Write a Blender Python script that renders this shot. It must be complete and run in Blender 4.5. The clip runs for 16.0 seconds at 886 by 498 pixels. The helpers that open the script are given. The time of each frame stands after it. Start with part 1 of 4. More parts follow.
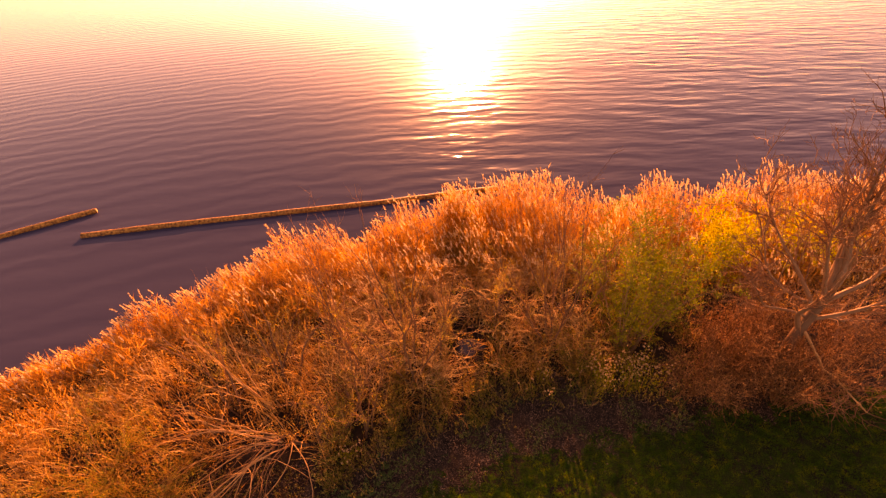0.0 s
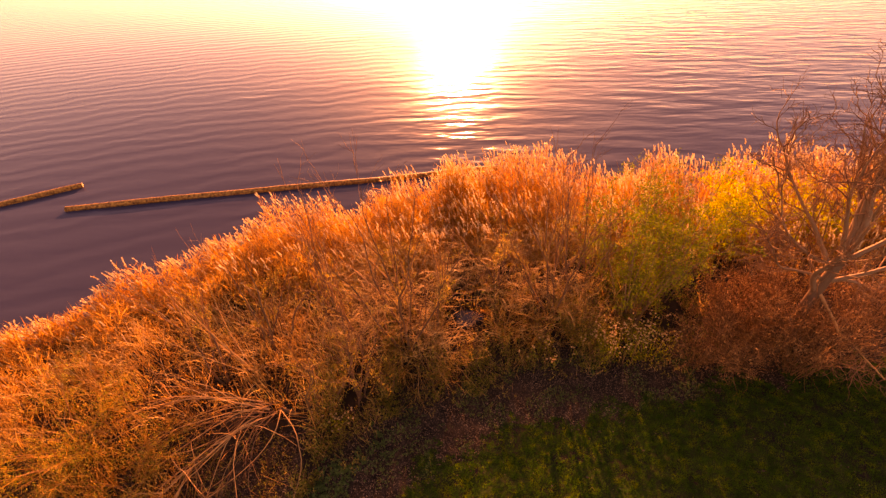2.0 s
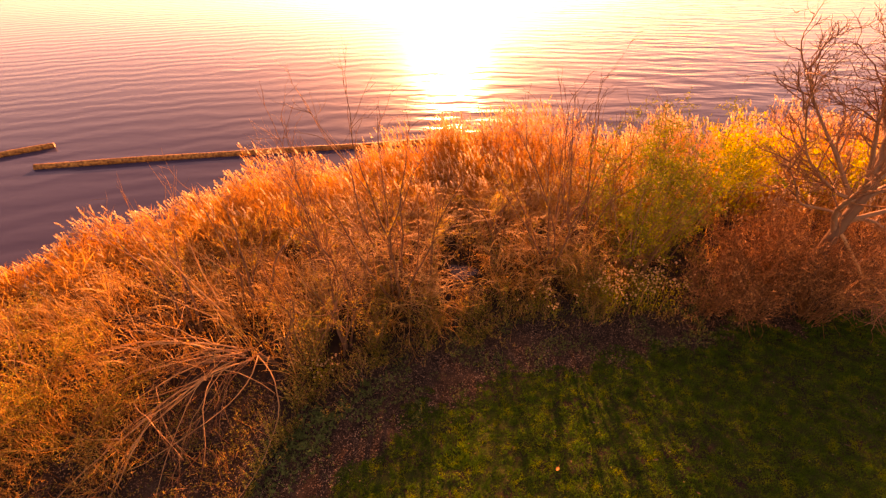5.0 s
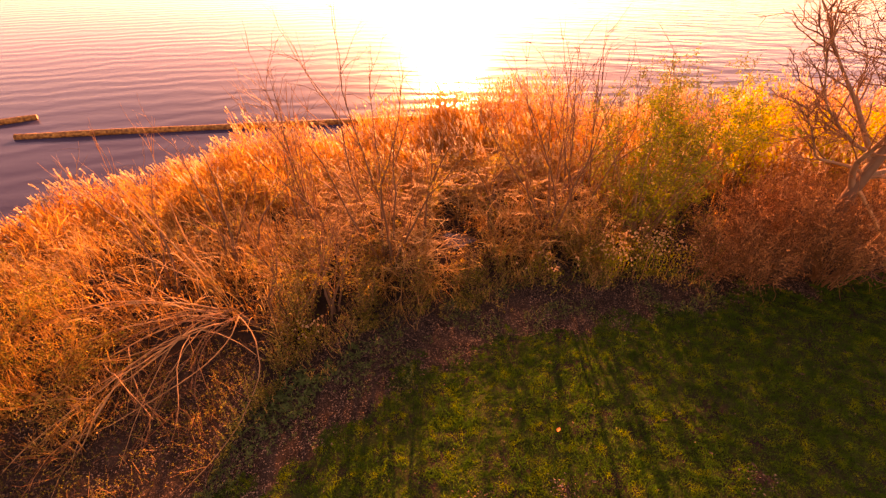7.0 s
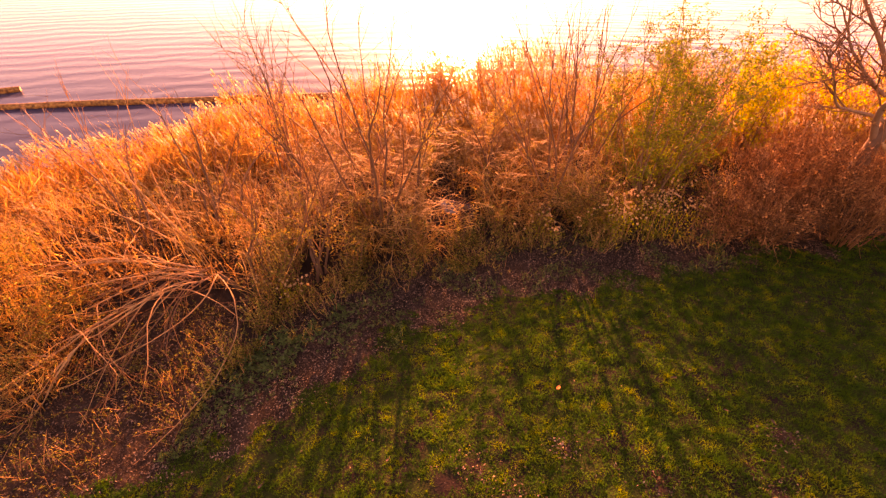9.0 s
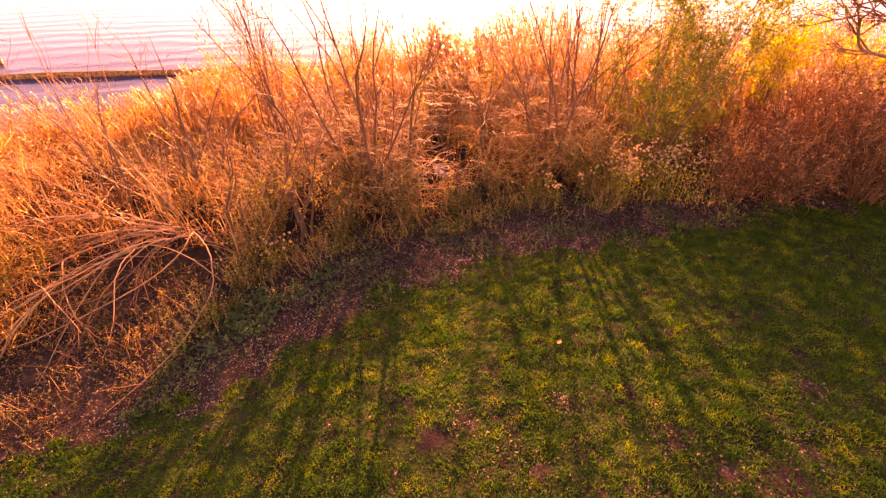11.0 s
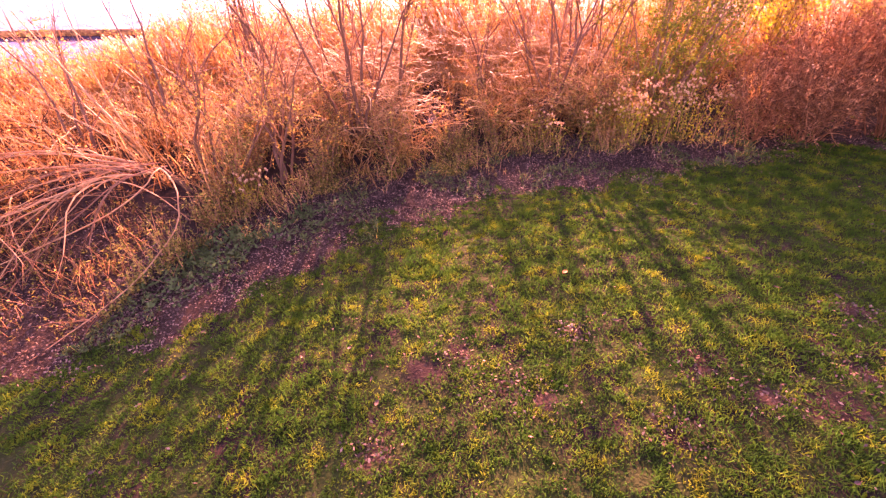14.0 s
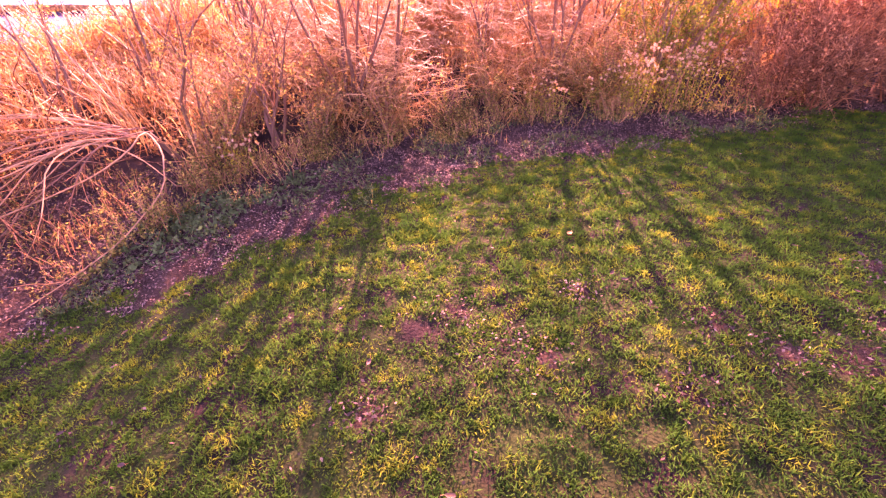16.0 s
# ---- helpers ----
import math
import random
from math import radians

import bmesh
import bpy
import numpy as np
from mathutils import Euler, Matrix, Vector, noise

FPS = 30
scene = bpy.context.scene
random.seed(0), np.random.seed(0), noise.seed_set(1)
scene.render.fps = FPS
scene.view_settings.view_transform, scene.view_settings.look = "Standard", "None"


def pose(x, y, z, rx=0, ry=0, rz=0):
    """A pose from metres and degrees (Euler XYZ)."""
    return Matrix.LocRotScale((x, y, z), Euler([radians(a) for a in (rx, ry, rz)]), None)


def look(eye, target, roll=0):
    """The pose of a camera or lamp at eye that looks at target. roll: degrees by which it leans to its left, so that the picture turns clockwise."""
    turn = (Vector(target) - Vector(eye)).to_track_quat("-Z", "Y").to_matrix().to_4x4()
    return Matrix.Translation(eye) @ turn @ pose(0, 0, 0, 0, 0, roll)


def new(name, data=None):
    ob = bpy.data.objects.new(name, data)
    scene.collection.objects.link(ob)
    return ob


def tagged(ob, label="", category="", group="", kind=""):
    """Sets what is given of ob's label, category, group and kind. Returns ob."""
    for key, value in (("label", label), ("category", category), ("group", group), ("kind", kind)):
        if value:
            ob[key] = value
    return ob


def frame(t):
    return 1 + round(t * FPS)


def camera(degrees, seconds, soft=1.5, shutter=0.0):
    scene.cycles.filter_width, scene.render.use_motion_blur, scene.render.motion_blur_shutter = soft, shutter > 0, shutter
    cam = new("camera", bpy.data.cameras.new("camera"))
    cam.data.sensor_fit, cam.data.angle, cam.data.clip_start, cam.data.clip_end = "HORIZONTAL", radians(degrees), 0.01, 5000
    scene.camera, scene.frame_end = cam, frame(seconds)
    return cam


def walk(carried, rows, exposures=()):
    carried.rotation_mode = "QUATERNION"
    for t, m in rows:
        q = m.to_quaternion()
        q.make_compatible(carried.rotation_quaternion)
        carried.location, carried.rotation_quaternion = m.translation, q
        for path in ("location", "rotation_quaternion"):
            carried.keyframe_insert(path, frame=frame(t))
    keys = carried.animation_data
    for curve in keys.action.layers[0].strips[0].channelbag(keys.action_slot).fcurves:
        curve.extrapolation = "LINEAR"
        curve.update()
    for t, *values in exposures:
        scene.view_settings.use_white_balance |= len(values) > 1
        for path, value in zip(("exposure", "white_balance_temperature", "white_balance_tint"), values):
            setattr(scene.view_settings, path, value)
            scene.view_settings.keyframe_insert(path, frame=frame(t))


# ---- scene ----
cam = camera(88.84, 16.0, soft=1.35)
PATH = [
    (0, (-0.110, 0.200, 8.564), (-0.459, 8.312, 2.727), -3.15),
    (0.5, (-0.121, 0.182, 8.328), (-0.463, 8.292, 2.487), -2.94),
    (1, (-0.145, 0.157, 8.091), (-0.465, 8.268, 2.249), -2.70),
    (1.5, (-0.176, 0.128, 7.853), (-0.463, 8.241, 2.013), -2.42),
    (2, (-0.210, 0.097, 7.616), (-0.457, 8.213, 1.779), -2.11),
    (2.5, (-0.244, 0.065, 7.378), (-0.448, 8.186, 1.547), -1.79),
    (3, (-0.276, 0.035, 7.142), (-0.435, 8.161, 1.316), -1.46),
    (3.5, (-0.303, 0.007, 6.907), (-0.419, 8.138, 1.087), -1.13),
    (4, (-0.325, -0.018, 6.675), (-0.400, 8.117, 0.859), -0.81),
    (4.5, (-0.339, -0.040, 6.444), (-0.378, 8.098, 0.633), -0.50),
    (5, (-0.346, -0.057, 6.216), (-0.354, 8.082, 0.407), -0.22),
    (5.5, (-0.346, -0.071, 5.991), (-0.327, 8.069, 0.183), 0.04),
    (6, (-0.339, -0.081, 5.770), (-0.299, 8.057, -0.042), 0.27),
    (6.5, (-0.326, -0.087, 5.552), (-0.269, 8.047, -0.265), 0.46),
    (7, (-0.306, -0.089, 5.338), (-0.239, 8.039, -0.487), 0.63),
    (7.5, (-0.283, -0.089, 5.128), (-0.207, 8.031, -0.708), 0.76),
    (8, (-0.255, -0.086, 4.922), (-0.175, 8.024, -0.928), 0.86),
    (8.5, (-0.226, -0.080, 4.721), (-0.143, 8.017, -1.146), 0.93),
    (9, (-0.195, -0.074, 4.524), (-0.111, 8.011, -1.362), 0.98),
    (9.5, (-0.164, -0.065, 4.331), (-0.079, 8.004, -1.575), 1.02),
    (10, (-0.134, -0.056, 4.144), (-0.047, 7.997, -1.784), 1.04),
    (10.5, (-0.107, -0.047, 3.961), (-0.016, 7.989, -1.990), 1.06),
    (11, (-0.082, -0.038, 3.784), (0.014, 7.981, -2.190), 1.08),
    (11.5, (-0.061, -0.030, 3.612), (0.043, 7.972, -2.384), 1.11),
    (12, (-0.044, -0.022, 3.447), (0.071, 7.962, -2.572), 1.15),
    (12.5, (-0.032, -0.015, 3.290), (0.098, 7.952, -2.753), 1.21),
    (13, (-0.023, -0.009, 3.140), (0.122, 7.940, -2.926), 1.28),
    (13.5, (-0.018, -0.005, 2.999), (0.145, 7.926, -3.089), 1.37),
    (14, (-0.015, -0.002, 2.869), (0.166, 7.910, -3.244), 1.47),
    (14.5, (-0.013, 0.000, 2.751), (0.183, 7.891, -3.388), 1.57),
    (15, (-0.011, 0.001, 2.648), (0.196, 7.868, -3.521), 1.66),
    (15.5, (-0.005, 0.001, 2.562), (0.204, 7.840, -3.644), 1.71),
    (16, (0.006, 0.000, 2.496), (0.206, 7.803, -3.755), 1.70),
]
walk(cam, [(t, look(eye, target, roll)) for t, eye, target, roll in PATH],
     exposures=[(0, 1.98, 25000, 99), (4, 2.1, 24000, 100), (9, 2.6, 17500, 110), (12.5, 3.25, 10000, 124), (16, 3.85, 7400, 148)])

# ---- light ----
SUN_EL, SUN_AZ = 14.0, 1.0      # degrees; azimuth from +y towards +x
world = bpy.data.worlds.new("sky")
scene.world = world
world.use_nodes = True
nt = world.node_tree
sky = nt.nodes.new("ShaderNodeTexSky")
sky.sky_type = "NISHITA"
sky.sun_disc = False
sky.sun_elevation = radians(SUN_EL)
sky.sun_rotation = radians(SUN_AZ)
sky.air_density, sky.dust_density, sky.ozone_density = 1.0, 0.9, 1.3
nt.nodes["Background"].inputs["Strength"].default_value = 0.12
nt.links.new(sky.outputs[0], nt.nodes["Background"].inputs["Color"])
sun_data = bpy.data.lights.new("sun", "SUN")
sun_data.energy, sun_data.angle, sun_data.color = 5.0, radians(0.6), (1.0, 0.64, 0.34)
sun = new("sun", sun_data)
_d = Vector((math.sin(radians(SUN_AZ)) * math.cos(radians(SUN_EL)), math.cos(radians(SUN_AZ)) * math.cos(radians(SUN_EL)), math.sin(radians(SUN_EL))))
sun.matrix_world = look(tuple(_d * 60), (0, 0, 0))

# ---- materials ----
def node_material(name):
    m = bpy.data.materials.new(name)
    m.use_nodes = True
    return m, m.node_tree, m.node_tree.nodes["Principled BSDF"]


def ramp(tree, source, stops):
    n = tree.nodes.new("ShaderNodeValToRGB")
    while len(n.color_ramp.elements) < len(stops):
        n.color_ramp.elements.new(0.5)
    for e, (p, c) in zip(n.color_ramp.elements, stops):
        e.position, e.color = p, (*c, 1)
    tree.links.new(source, n.inputs[0])
    return n.outputs[0]


def foliage(name, stops, rough=0.6, gloss=0.105, sheer=0.35, scale=2.0, island=0.6, patch=0.4, shift=0.0):
    """Leaf or stem colour: varies from piece to piece and in broad patches; lets some light through."""
    m, t, b = node_material(name)
    geo = t.nodes.new("ShaderNodeNewGeometry")
    pos = t.nodes.new("ShaderNodeTexCoord")
    nz = t.nodes.new("ShaderNodeTexNoise")
    nz.inputs["Scale"].default_value, nz.inputs["Detail"].default_value = scale, 3
    t.links.new(pos.outputs["Object"], nz.inputs["Vector"])
    mix = t.nodes.new("ShaderNodeMath")
    mix.operation = "MULTIPLY_ADD"
    mix.inputs[1].default_value = island
    t.links.new(geo.outputs["Random Per Island"], mix.inputs[0])
    sc = t.nodes.new("ShaderNodeMath")
    sc.operation = "MULTIPLY_ADD"
    sc.inputs[1].default_value, sc.inputs[2].default_value = patch, shift
    t.links.new(nz.outputs[0], sc.inputs[0])
    t.links.new(sc.outputs[0], mix.inputs[2])
    col = ramp(t, mix.outputs[0], stops)
    t.links.new(col, b.inputs["Base Color"])
    b.inputs["Roughness"].default_value = rough
    b.inputs["Specular IOR Level"].default_value = gloss
    if sheer:
        tr = t.nodes.new("ShaderNodeBsdfTranslucent")
        t.links.new(col, tr.inputs[0])
        ms = t.nodes.new("ShaderNodeMixShader")
        ms.inputs[0].default_value = sheer
        t.links.new(b.outputs[0], ms.inputs[1])
        t.links.new(tr.outputs[0], ms.inputs[2])
        t.links.new(ms.outputs[0], t.nodes["Material Output"].inputs["Surface"])
    return m


# the yellow end, laid on in patches, puts sunlit spots into the grass colour
M_GRASS = foliage("grass_blades", [(0.12, (0.008, 0.062, 0.009)), (0.5, (0.028, 0.118, 0.011)), (0.9, (0.16, 0.222, 0.011))], sheer=0.5, gloss=0.025, scale=5.5, island=0.25, patch=1.5, shift=-0.42)
M_REED = foliage("reed_straw", [(0.1, (0.18, 0.07, 0.017)), (0.5, (0.43, 0.192, 0.043)), (0.9, (0.62, 0.36, 0.10))], sheer=0.55)
M_PLUME = foliage("reed_plume", [(0.1, (0.42, 0.28, 0.13)), (0.9, (0.74, 0.58, 0.35))], sheer=0.5)
M_TWIG = foliage("willow_twig", [(0.1, (0.17, 0.08, 0.032)), (0.9, (0.46, 0.235, 0.09))], sheer=0.15)
M_BARK = foliage("grey_bark", [(0.1, (0.05, 0.03, 0.018)), (0.9, (0.17, 0.10, 0.055))], sheer=0.0, scale=12)
# lighter copy of the bark: the highlight on the tree's limbs is in its colour
M_LIMB = foliage("pale_lit_bark", [(0.1, (0.075, 0.045, 0.025)), (0.9, (0.25, 0.155, 0.085))], sheer=0.0, scale=9)
M_LEAF = foliage("green_leaf", [(0.1, (0.042, 0.076, 0.008)), (0.5, (0.115, 0.15, 0.013)), (0.9, (0.28, 0.29, 0.02))], sheer=0.36)
M_YELLOW = foliage("yellow_leaf", [(0.1, (0.23, 0.22, 0.01)), (0.9, (0.52, 0.48, 0.02))], sheer=0.5)
M_RED = foliage("red_brown_twig", [(0.1, (0.065, 0.03, 0.013)), (0.6, (0.225, 0.104, 0.04)), (0.95, (0.50, 0.26, 0.10))], sheer=0.3, island=0.9, patch=0.3, shift=-0.1)
M_DARKTWIG = foliage("dark_willow_twig", [(0.1, (0.09, 0.042, 0.022)), (0.9, (0.27, 0.135, 0.06))], sheer=0.0)
M_LITTER = foliage("fallen_leaf", [(0.1, (0.030, 0.018, 0.009)), (0.62, (0.068, 0.047, 0.032)), (0.85, (0.29, 0.20, 0.125))], sheer=0.2)

M_STRAW = foliage("golden_straw", island=0.7, patch=1.0, shift=-0.38, scale=2.6, stops=[(0.08, (0.09, 0.038, 0.010)), (0.5, (0.42, 0.205, 0.048)), (0.92, (0.78, 0.48, 0.145))], sheer=0.52)
M_STEM = foliage("dark_willow_stem", [(0.1, (0.06, 0.032, 0.018)), (0.9, (0.17, 0.092, 0.046))], sheer=0.0, scale=6)
M_GOLD = foliage("golden_leaf", [(0.1, (0.24, 0.135, 0.025)), (0.9, (0.50, 0.32, 0.055))], sheer=0.5)
M_ARCH = foliage("pale_golden_stem", [(0.1, (0.24, 0.125, 0.042)), (0.9, (0.6, 0.37, 0.14))], sheer=0.1, island=1.0, patch=0.2, shift=-0.1)
M_PALE = foliage("pale_bare_wood", [(0.1, (0.20, 0.10, 0.04)), (0.9, (0.52, 0.29, 0.115))], sheer=0.0, scale=9)
M_WEED = foliage("weed_leaf", [(0.1, (0.03, 0.055, 0.010)), (0.5, (0.11, 0.13, 0.02)), (0.8, (0.46, 0.38, 0.07))], sheer=0.55)
M_HERB = foliage("herb_leaf", [(0.1, (0.02, 0.06, 0.015)), (0.9, (0.07, 0.15, 0.04))], sheer=0.3)
M_FLUFF = foliage("seed_fluff", [(0.1, (0.40, 0.25, 0.12)), (0.9, (0.74, 0.53, 0.30))], sheer=0.5)
M_ORANGE = foliage("orange_leaf", [(0.1, (0.55, 0.20, 0.06)), (0.9, (0.65, 0.28, 0.09))], sheer=0.4)
M_LOG = foliage("weathered_log", [(0.25, (0.03, 0.013, 0.006)), (0.45, (0.19, 0.08, 0.022)), (0.7, (0.42, 0.21, 0.055))], sheer=0.0, scale=11, island=0.0, patch=1.0)
M_SAWN = foliage("sawn_wood", [(0.1, (0.40, 0.26, 0.13)), (0.9, (0.52, 0.36, 0.2))], sheer=0.0, scale=20)


def soil_material(name, stops):
    m, t, b = node_material(name)
    co = t.nodes.new("ShaderNodeTexCoord")
    a = t.nodes.new("ShaderNodeTexNoise")
    a.inputs["Scale"].default_value = 2.6
    a.inputs["Detail"].default_value = 8
    t.links.new(co.outputs["Object"], a.inputs["Vector"])
    t.links.new(ramp(t, a.outputs[0], stops), b.inputs["Base Color"])
    b.inputs["Roughness"].default_value = 0.95
    b.inputs["Specular IOR Level"].default_value = 0.08
    f = t.nodes.new("ShaderNodeTexNoise")
    f.inputs["Scale"].default_value = 45
    f.inputs["Detail"].default_value = 6
    t.links.new(co.outputs["Object"], f.inputs["Vector"])
    bump = t.nodes.new("ShaderNodeBump")
    bump.inputs["Strength"].default_value = 0.8
    bump.inputs["Distance"].default_value = 0.02
    t.links.new(f.outputs[0], bump.inputs["Height"])
    t.links.new(bump.outputs[0], b.inputs["Normal"])
    return m


M_SOIL = soil_material("ground_soil", [(0.3, (0.012, 0.008, 0.005)), (0.55, (0.023, 0.015, 0.009)), (0.75, (0.042, 0.028, 0.016))])
M_THATCH = soil_material("lawn_thatch", [(0.36, (0.014, 0.009, 0.007)), (0.5, (0.013, 0.021, 0.005)), (0.7, (0.014, 0.032, 0.005))])


def water_material():
    m, t, b = node_material("lake_water")
    b.inputs["Base Color"].default_value = (0.025, 0.029, 0.05, 1)
    b.inputs["Roughness"].default_value = 0.125
    b.inputs["Anisotropic"].default_value = 0.9
    b.inputs["IOR"].default_value = 1.33
    b.inputs["Specular IOR Level"].default_value = 0.03
    across = t.nodes.new("ShaderNodeCombineXYZ")
    across.inputs[0].default_value = 1.0
    t.links.new(across.outputs[0], b.inputs["Tangent"])
    co = t.nodes.new("ShaderNodeTexCoord")

    def mapped(scale, turn):
        mp = t.nodes.new("ShaderNodeMapping")
        mp.inputs["Scale"].default_value = scale
        mp.inputs["Rotation"].default_value = (0, 0, radians(turn))
        t.links.new(co.outputs["Object"], mp.inputs["Vector"])
        return mp.outputs[0]

    def node(kind, op=None, **values):
        n = t.nodes.new(kind)
        if op:
            n.operation = op
        for key, value in values.items():
            n.inputs[int(key[1:])].default_value = value
        return n

    # long low waves that come in on a curve
    shift = node("ShaderNodeVectorMath", "ADD", i1=(-4.0, 35.0, 0.0))
    t.links.new(co.outputs["Object"], shift.inputs[0])
    wave = t.nodes.new("ShaderNodeTexWave")
    wave.wave_type, wave.rings_direction, wave.wave_profile = "RINGS", "Z", "SIN"
    wave.inputs["Scale"].default_value = 0.24
    wave.inputs["Distortion"].default_value = 5.5
    wave.inputs["Detail"].default_value = 3.0
    wave.inputs["Detail Scale"].default_value = 1.6
    t.links.new(shift.outputs[0], wave.inputs["Vector"])
    # short broken crests and fine ripples
    crest = t.nodes.new("ShaderNodeTexNoise")
    crest.inputs["Scale"].default_value, crest.inputs["Detail"].default_value, crest.inputs["Roughness"].default_value = 1.0, 2.0, 0.5
    t.links.new(mapped((0.34, 1.05, 1), 7), crest.inputs["Vector"])
    fine = t.nodes.new("ShaderNodeTexNoise")
    fine.inputs["Scale"].default_value, fine.inputs["Detail"].default_value = 1.0, 3
    t.links.new(mapped((1.3, 3.6, 1), -10), fine.inputs["Vector"])
    # the crests stand higher off the open shore than in the lee of the bank
    patch = t.nodes.new("ShaderNodeTexNoise")
    patch.inputs["Scale"].default_value = 0.085
    t.links.new(co.outputs["Object"], patch.inputs["Vector"])
    axes = t.nodes.new("ShaderNodeSeparateXYZ")
    t.links.new(co.outputs["Object"], axes.inputs[0])
    open_side = node("ShaderNodeMath", "MULTIPLY_ADD", i1=0.016)
    t.links.new(axes.outputs["X"], open_side.inputs[0])
    t.links.new(patch.outputs[0], open_side.inputs[2])
    rough_side = node("ShaderNodeMapRange", None, i1=0.34, i2=0.80, i3=0.4, i4=5.5)
    t.links.new(open_side.outputs[0], rough_side.inputs[0])
    high = node("ShaderNodeMath", "MULTIPLY")
    t.links.new(crest.outputs[0], high.inputs[0])
    t.links.new(rough_side.outputs[0], high.inputs[1])
    a = node("ShaderNodeMath", "MULTIPLY_ADD", i1=0.42)
    t.links.new(wave.outputs["Fac"], a.inputs[0])
    t.links.new(high.outputs[0], a.inputs[2])
    c = node("ShaderNodeMath", "MULTIPLY_ADD", i1=0.2)
    t.links.new(fine.outputs[0], c.inputs[0])
    t.links.new(a.outputs[0], c.inputs[2])
    bump = t.nodes.new("ShaderNodeBump")
    bump.inputs["Strength"].default_value = 0.9
    bump.inputs["Distance"].default_value = 0.022
    t.links.new(c.outputs[0], bump.inputs["Height"])
    t.links.new(bump.outputs[0], b.inputs["Normal"])
    return m


M_WATER = water_material()


def puddle_material():
    m, t, b = node_material("puddle_water")
    b.inputs["Base Color"].default_value, b.inputs["Roughness"].default_value, b.inputs["IOR"].default_value = (0.03, 0.026, 0.024, 1), 0.12, 1.33
    return m


M_PUDDLE = puddle_material()

# ---- ground and water ----
WATER_Z = -0.68
SHORE = [(-60, -48), (-14, 4.5), (-12, 6.9), (-10.4, 8.5), (-9.4, 9.3), (-8.2, 10.2), (-6.9, 11.15), (-5.8, 11.75), (-4.2, 12.35), (-2.9, 12.85), (-0.8, 13.65), (1.4, 14.3), (6.1, 13.8), (10.5, 13.6), (18, 13.3), (60, 9)]
SX, SY = np.array([p[0] for p in SHORE], float), np.array([p[1] for p in SHORE], float)


def shore_y(x):
    return np.interp(x, SX, SY)


def vnoise(x, y, size, seed):
    """Smooth patchy noise from 0 to 1 with features of the given size in metres."""
    r = np.random.default_rng(seed).uniform(0, 1, (256, 256))
    u, v = np.asarray(x) / size + 97.3, np.asarray(y) / size + 55.1
    i, j = np.floor(u).astype(int), np.floor(v).astype(int)
    a, b = u - i, v - j
    a, b = a * a * (3 - 2 * a), b * b * (3 - 2 * b)
    g = lambda p, q: r[p % 256, q % 256]
    return (g(i, j) * (1 - a) + g(i + 1, j) * a) * (1 - b) + (g(i, j + 1) * (1 - a) + g(i + 1, j + 1) * a) * b


def ground_z(x, y):
    x, y = np.asarray(x, float), np.asarray(y, float)
    lawn = 0.24 + 0.1266 * np.clip(x, -8, 8) - 0.1134 * np.clip(y, -6, 14)
    lawn = np.where(lawn > 0.5, 0.5 + 0.4 * np.tanh((lawn - 0.5) / 0.4), lawn)
    low = -0.47
    z = low + 0.12 * np.log1p(np.exp((lawn - low) / 0.12))
    near = np.clip((x + 5) * 1.5, 0, 1) * np.clip((10 - x), 0, 1) * np.clip((y + 2), 0, 1) * np.clip((8 - y) / 2, 0, 1)
    z = z + near * (0.032 * (vnoise(x, y, 0.15, 45) - 0.5) + 0.018 * (vnoise(x, y, 0.45, 46) - 0.5))
    d = shore_y(x) - y
    k = np.clip((1.5 - d) / 4.0, 0, 1)
    return z - 1.6 * k * k * (3 - 2 * k)


def grid_object(name, xs, ys, zfun, mat):
    X, Y = np.meshgrid(xs, ys)
    Z = zfun(X, Y)
    v = np.stack([X, Y, Z], -1).reshape(-1, 3)
    i = np.arange(len(ys) - 1)[:, None] * len(xs) + np.arange(len(xs) - 1)
    f = np.stack([i, i + 1, i + 1 + len(xs), i + len(xs)], -1).reshape(-1, 4)
    return mesh_object(name, v, f, mat)


def mesh_object(name, v, f, mat, parent=None, smooth=True):
    """One mesh object from arrays of vertices and of faces with equal corner counts."""
    me = bpy.data.meshes.new(name)
    v, f = np.asarray(v, np.float32), np.asarray(f, np.int32)
    me.vertices.add(len(v))
    me.vertices.foreach_set("co", v.ravel())
    me.loops.add(f.size)
    me.loops.foreach_set("vertex_index", f.ravel())
    me.polygons.add(len(f))
    me.polygons.foreach_set("loop_start", np.arange(len(f), dtype=np.int32) * f.shape[1])
    me.polygons.foreach_set("use_smooth", np.full(len(f), smooth))
    me.update(calc_edges=True)
    me.materials.append(mat)
    ob = new(name, me)
    if parent:
        ob.parent = parent
    return ob


def spread(fine, lo, hi, far):
    a = np.arange(lo, hi + 1e-6, fine)
    g = np.geomspace(1, far, 24)
    return np.r_[(lo - g)[::-1], a, hi + g]


# ---- bank: lines that part lawn, litter and thicket ----
def lawn_edge(x):
    return np.interp(x, [-9, -4, -3.1, -2.2, -1.7, -1.0, 0.2, 1.6, 2.65, 4.1, 6.7, 10], [-5, 2.05, 2.55, 3.2, 3.6, 4.25, 4.95, 5.25, 5.35, 5.6, 6.0, 6.5])


def thicket_edge(x):
    return np.interp(x, [-5, -3.4, -3.0, -2.6, -1.7, -0.9, 0.6, 2.5, 4.2, 7.4, 10], [1.2, 2.2, 3.7, 4.8, 5.55, 5.9, 6.55, 6.85, 6.85, 7.2, 7.6])


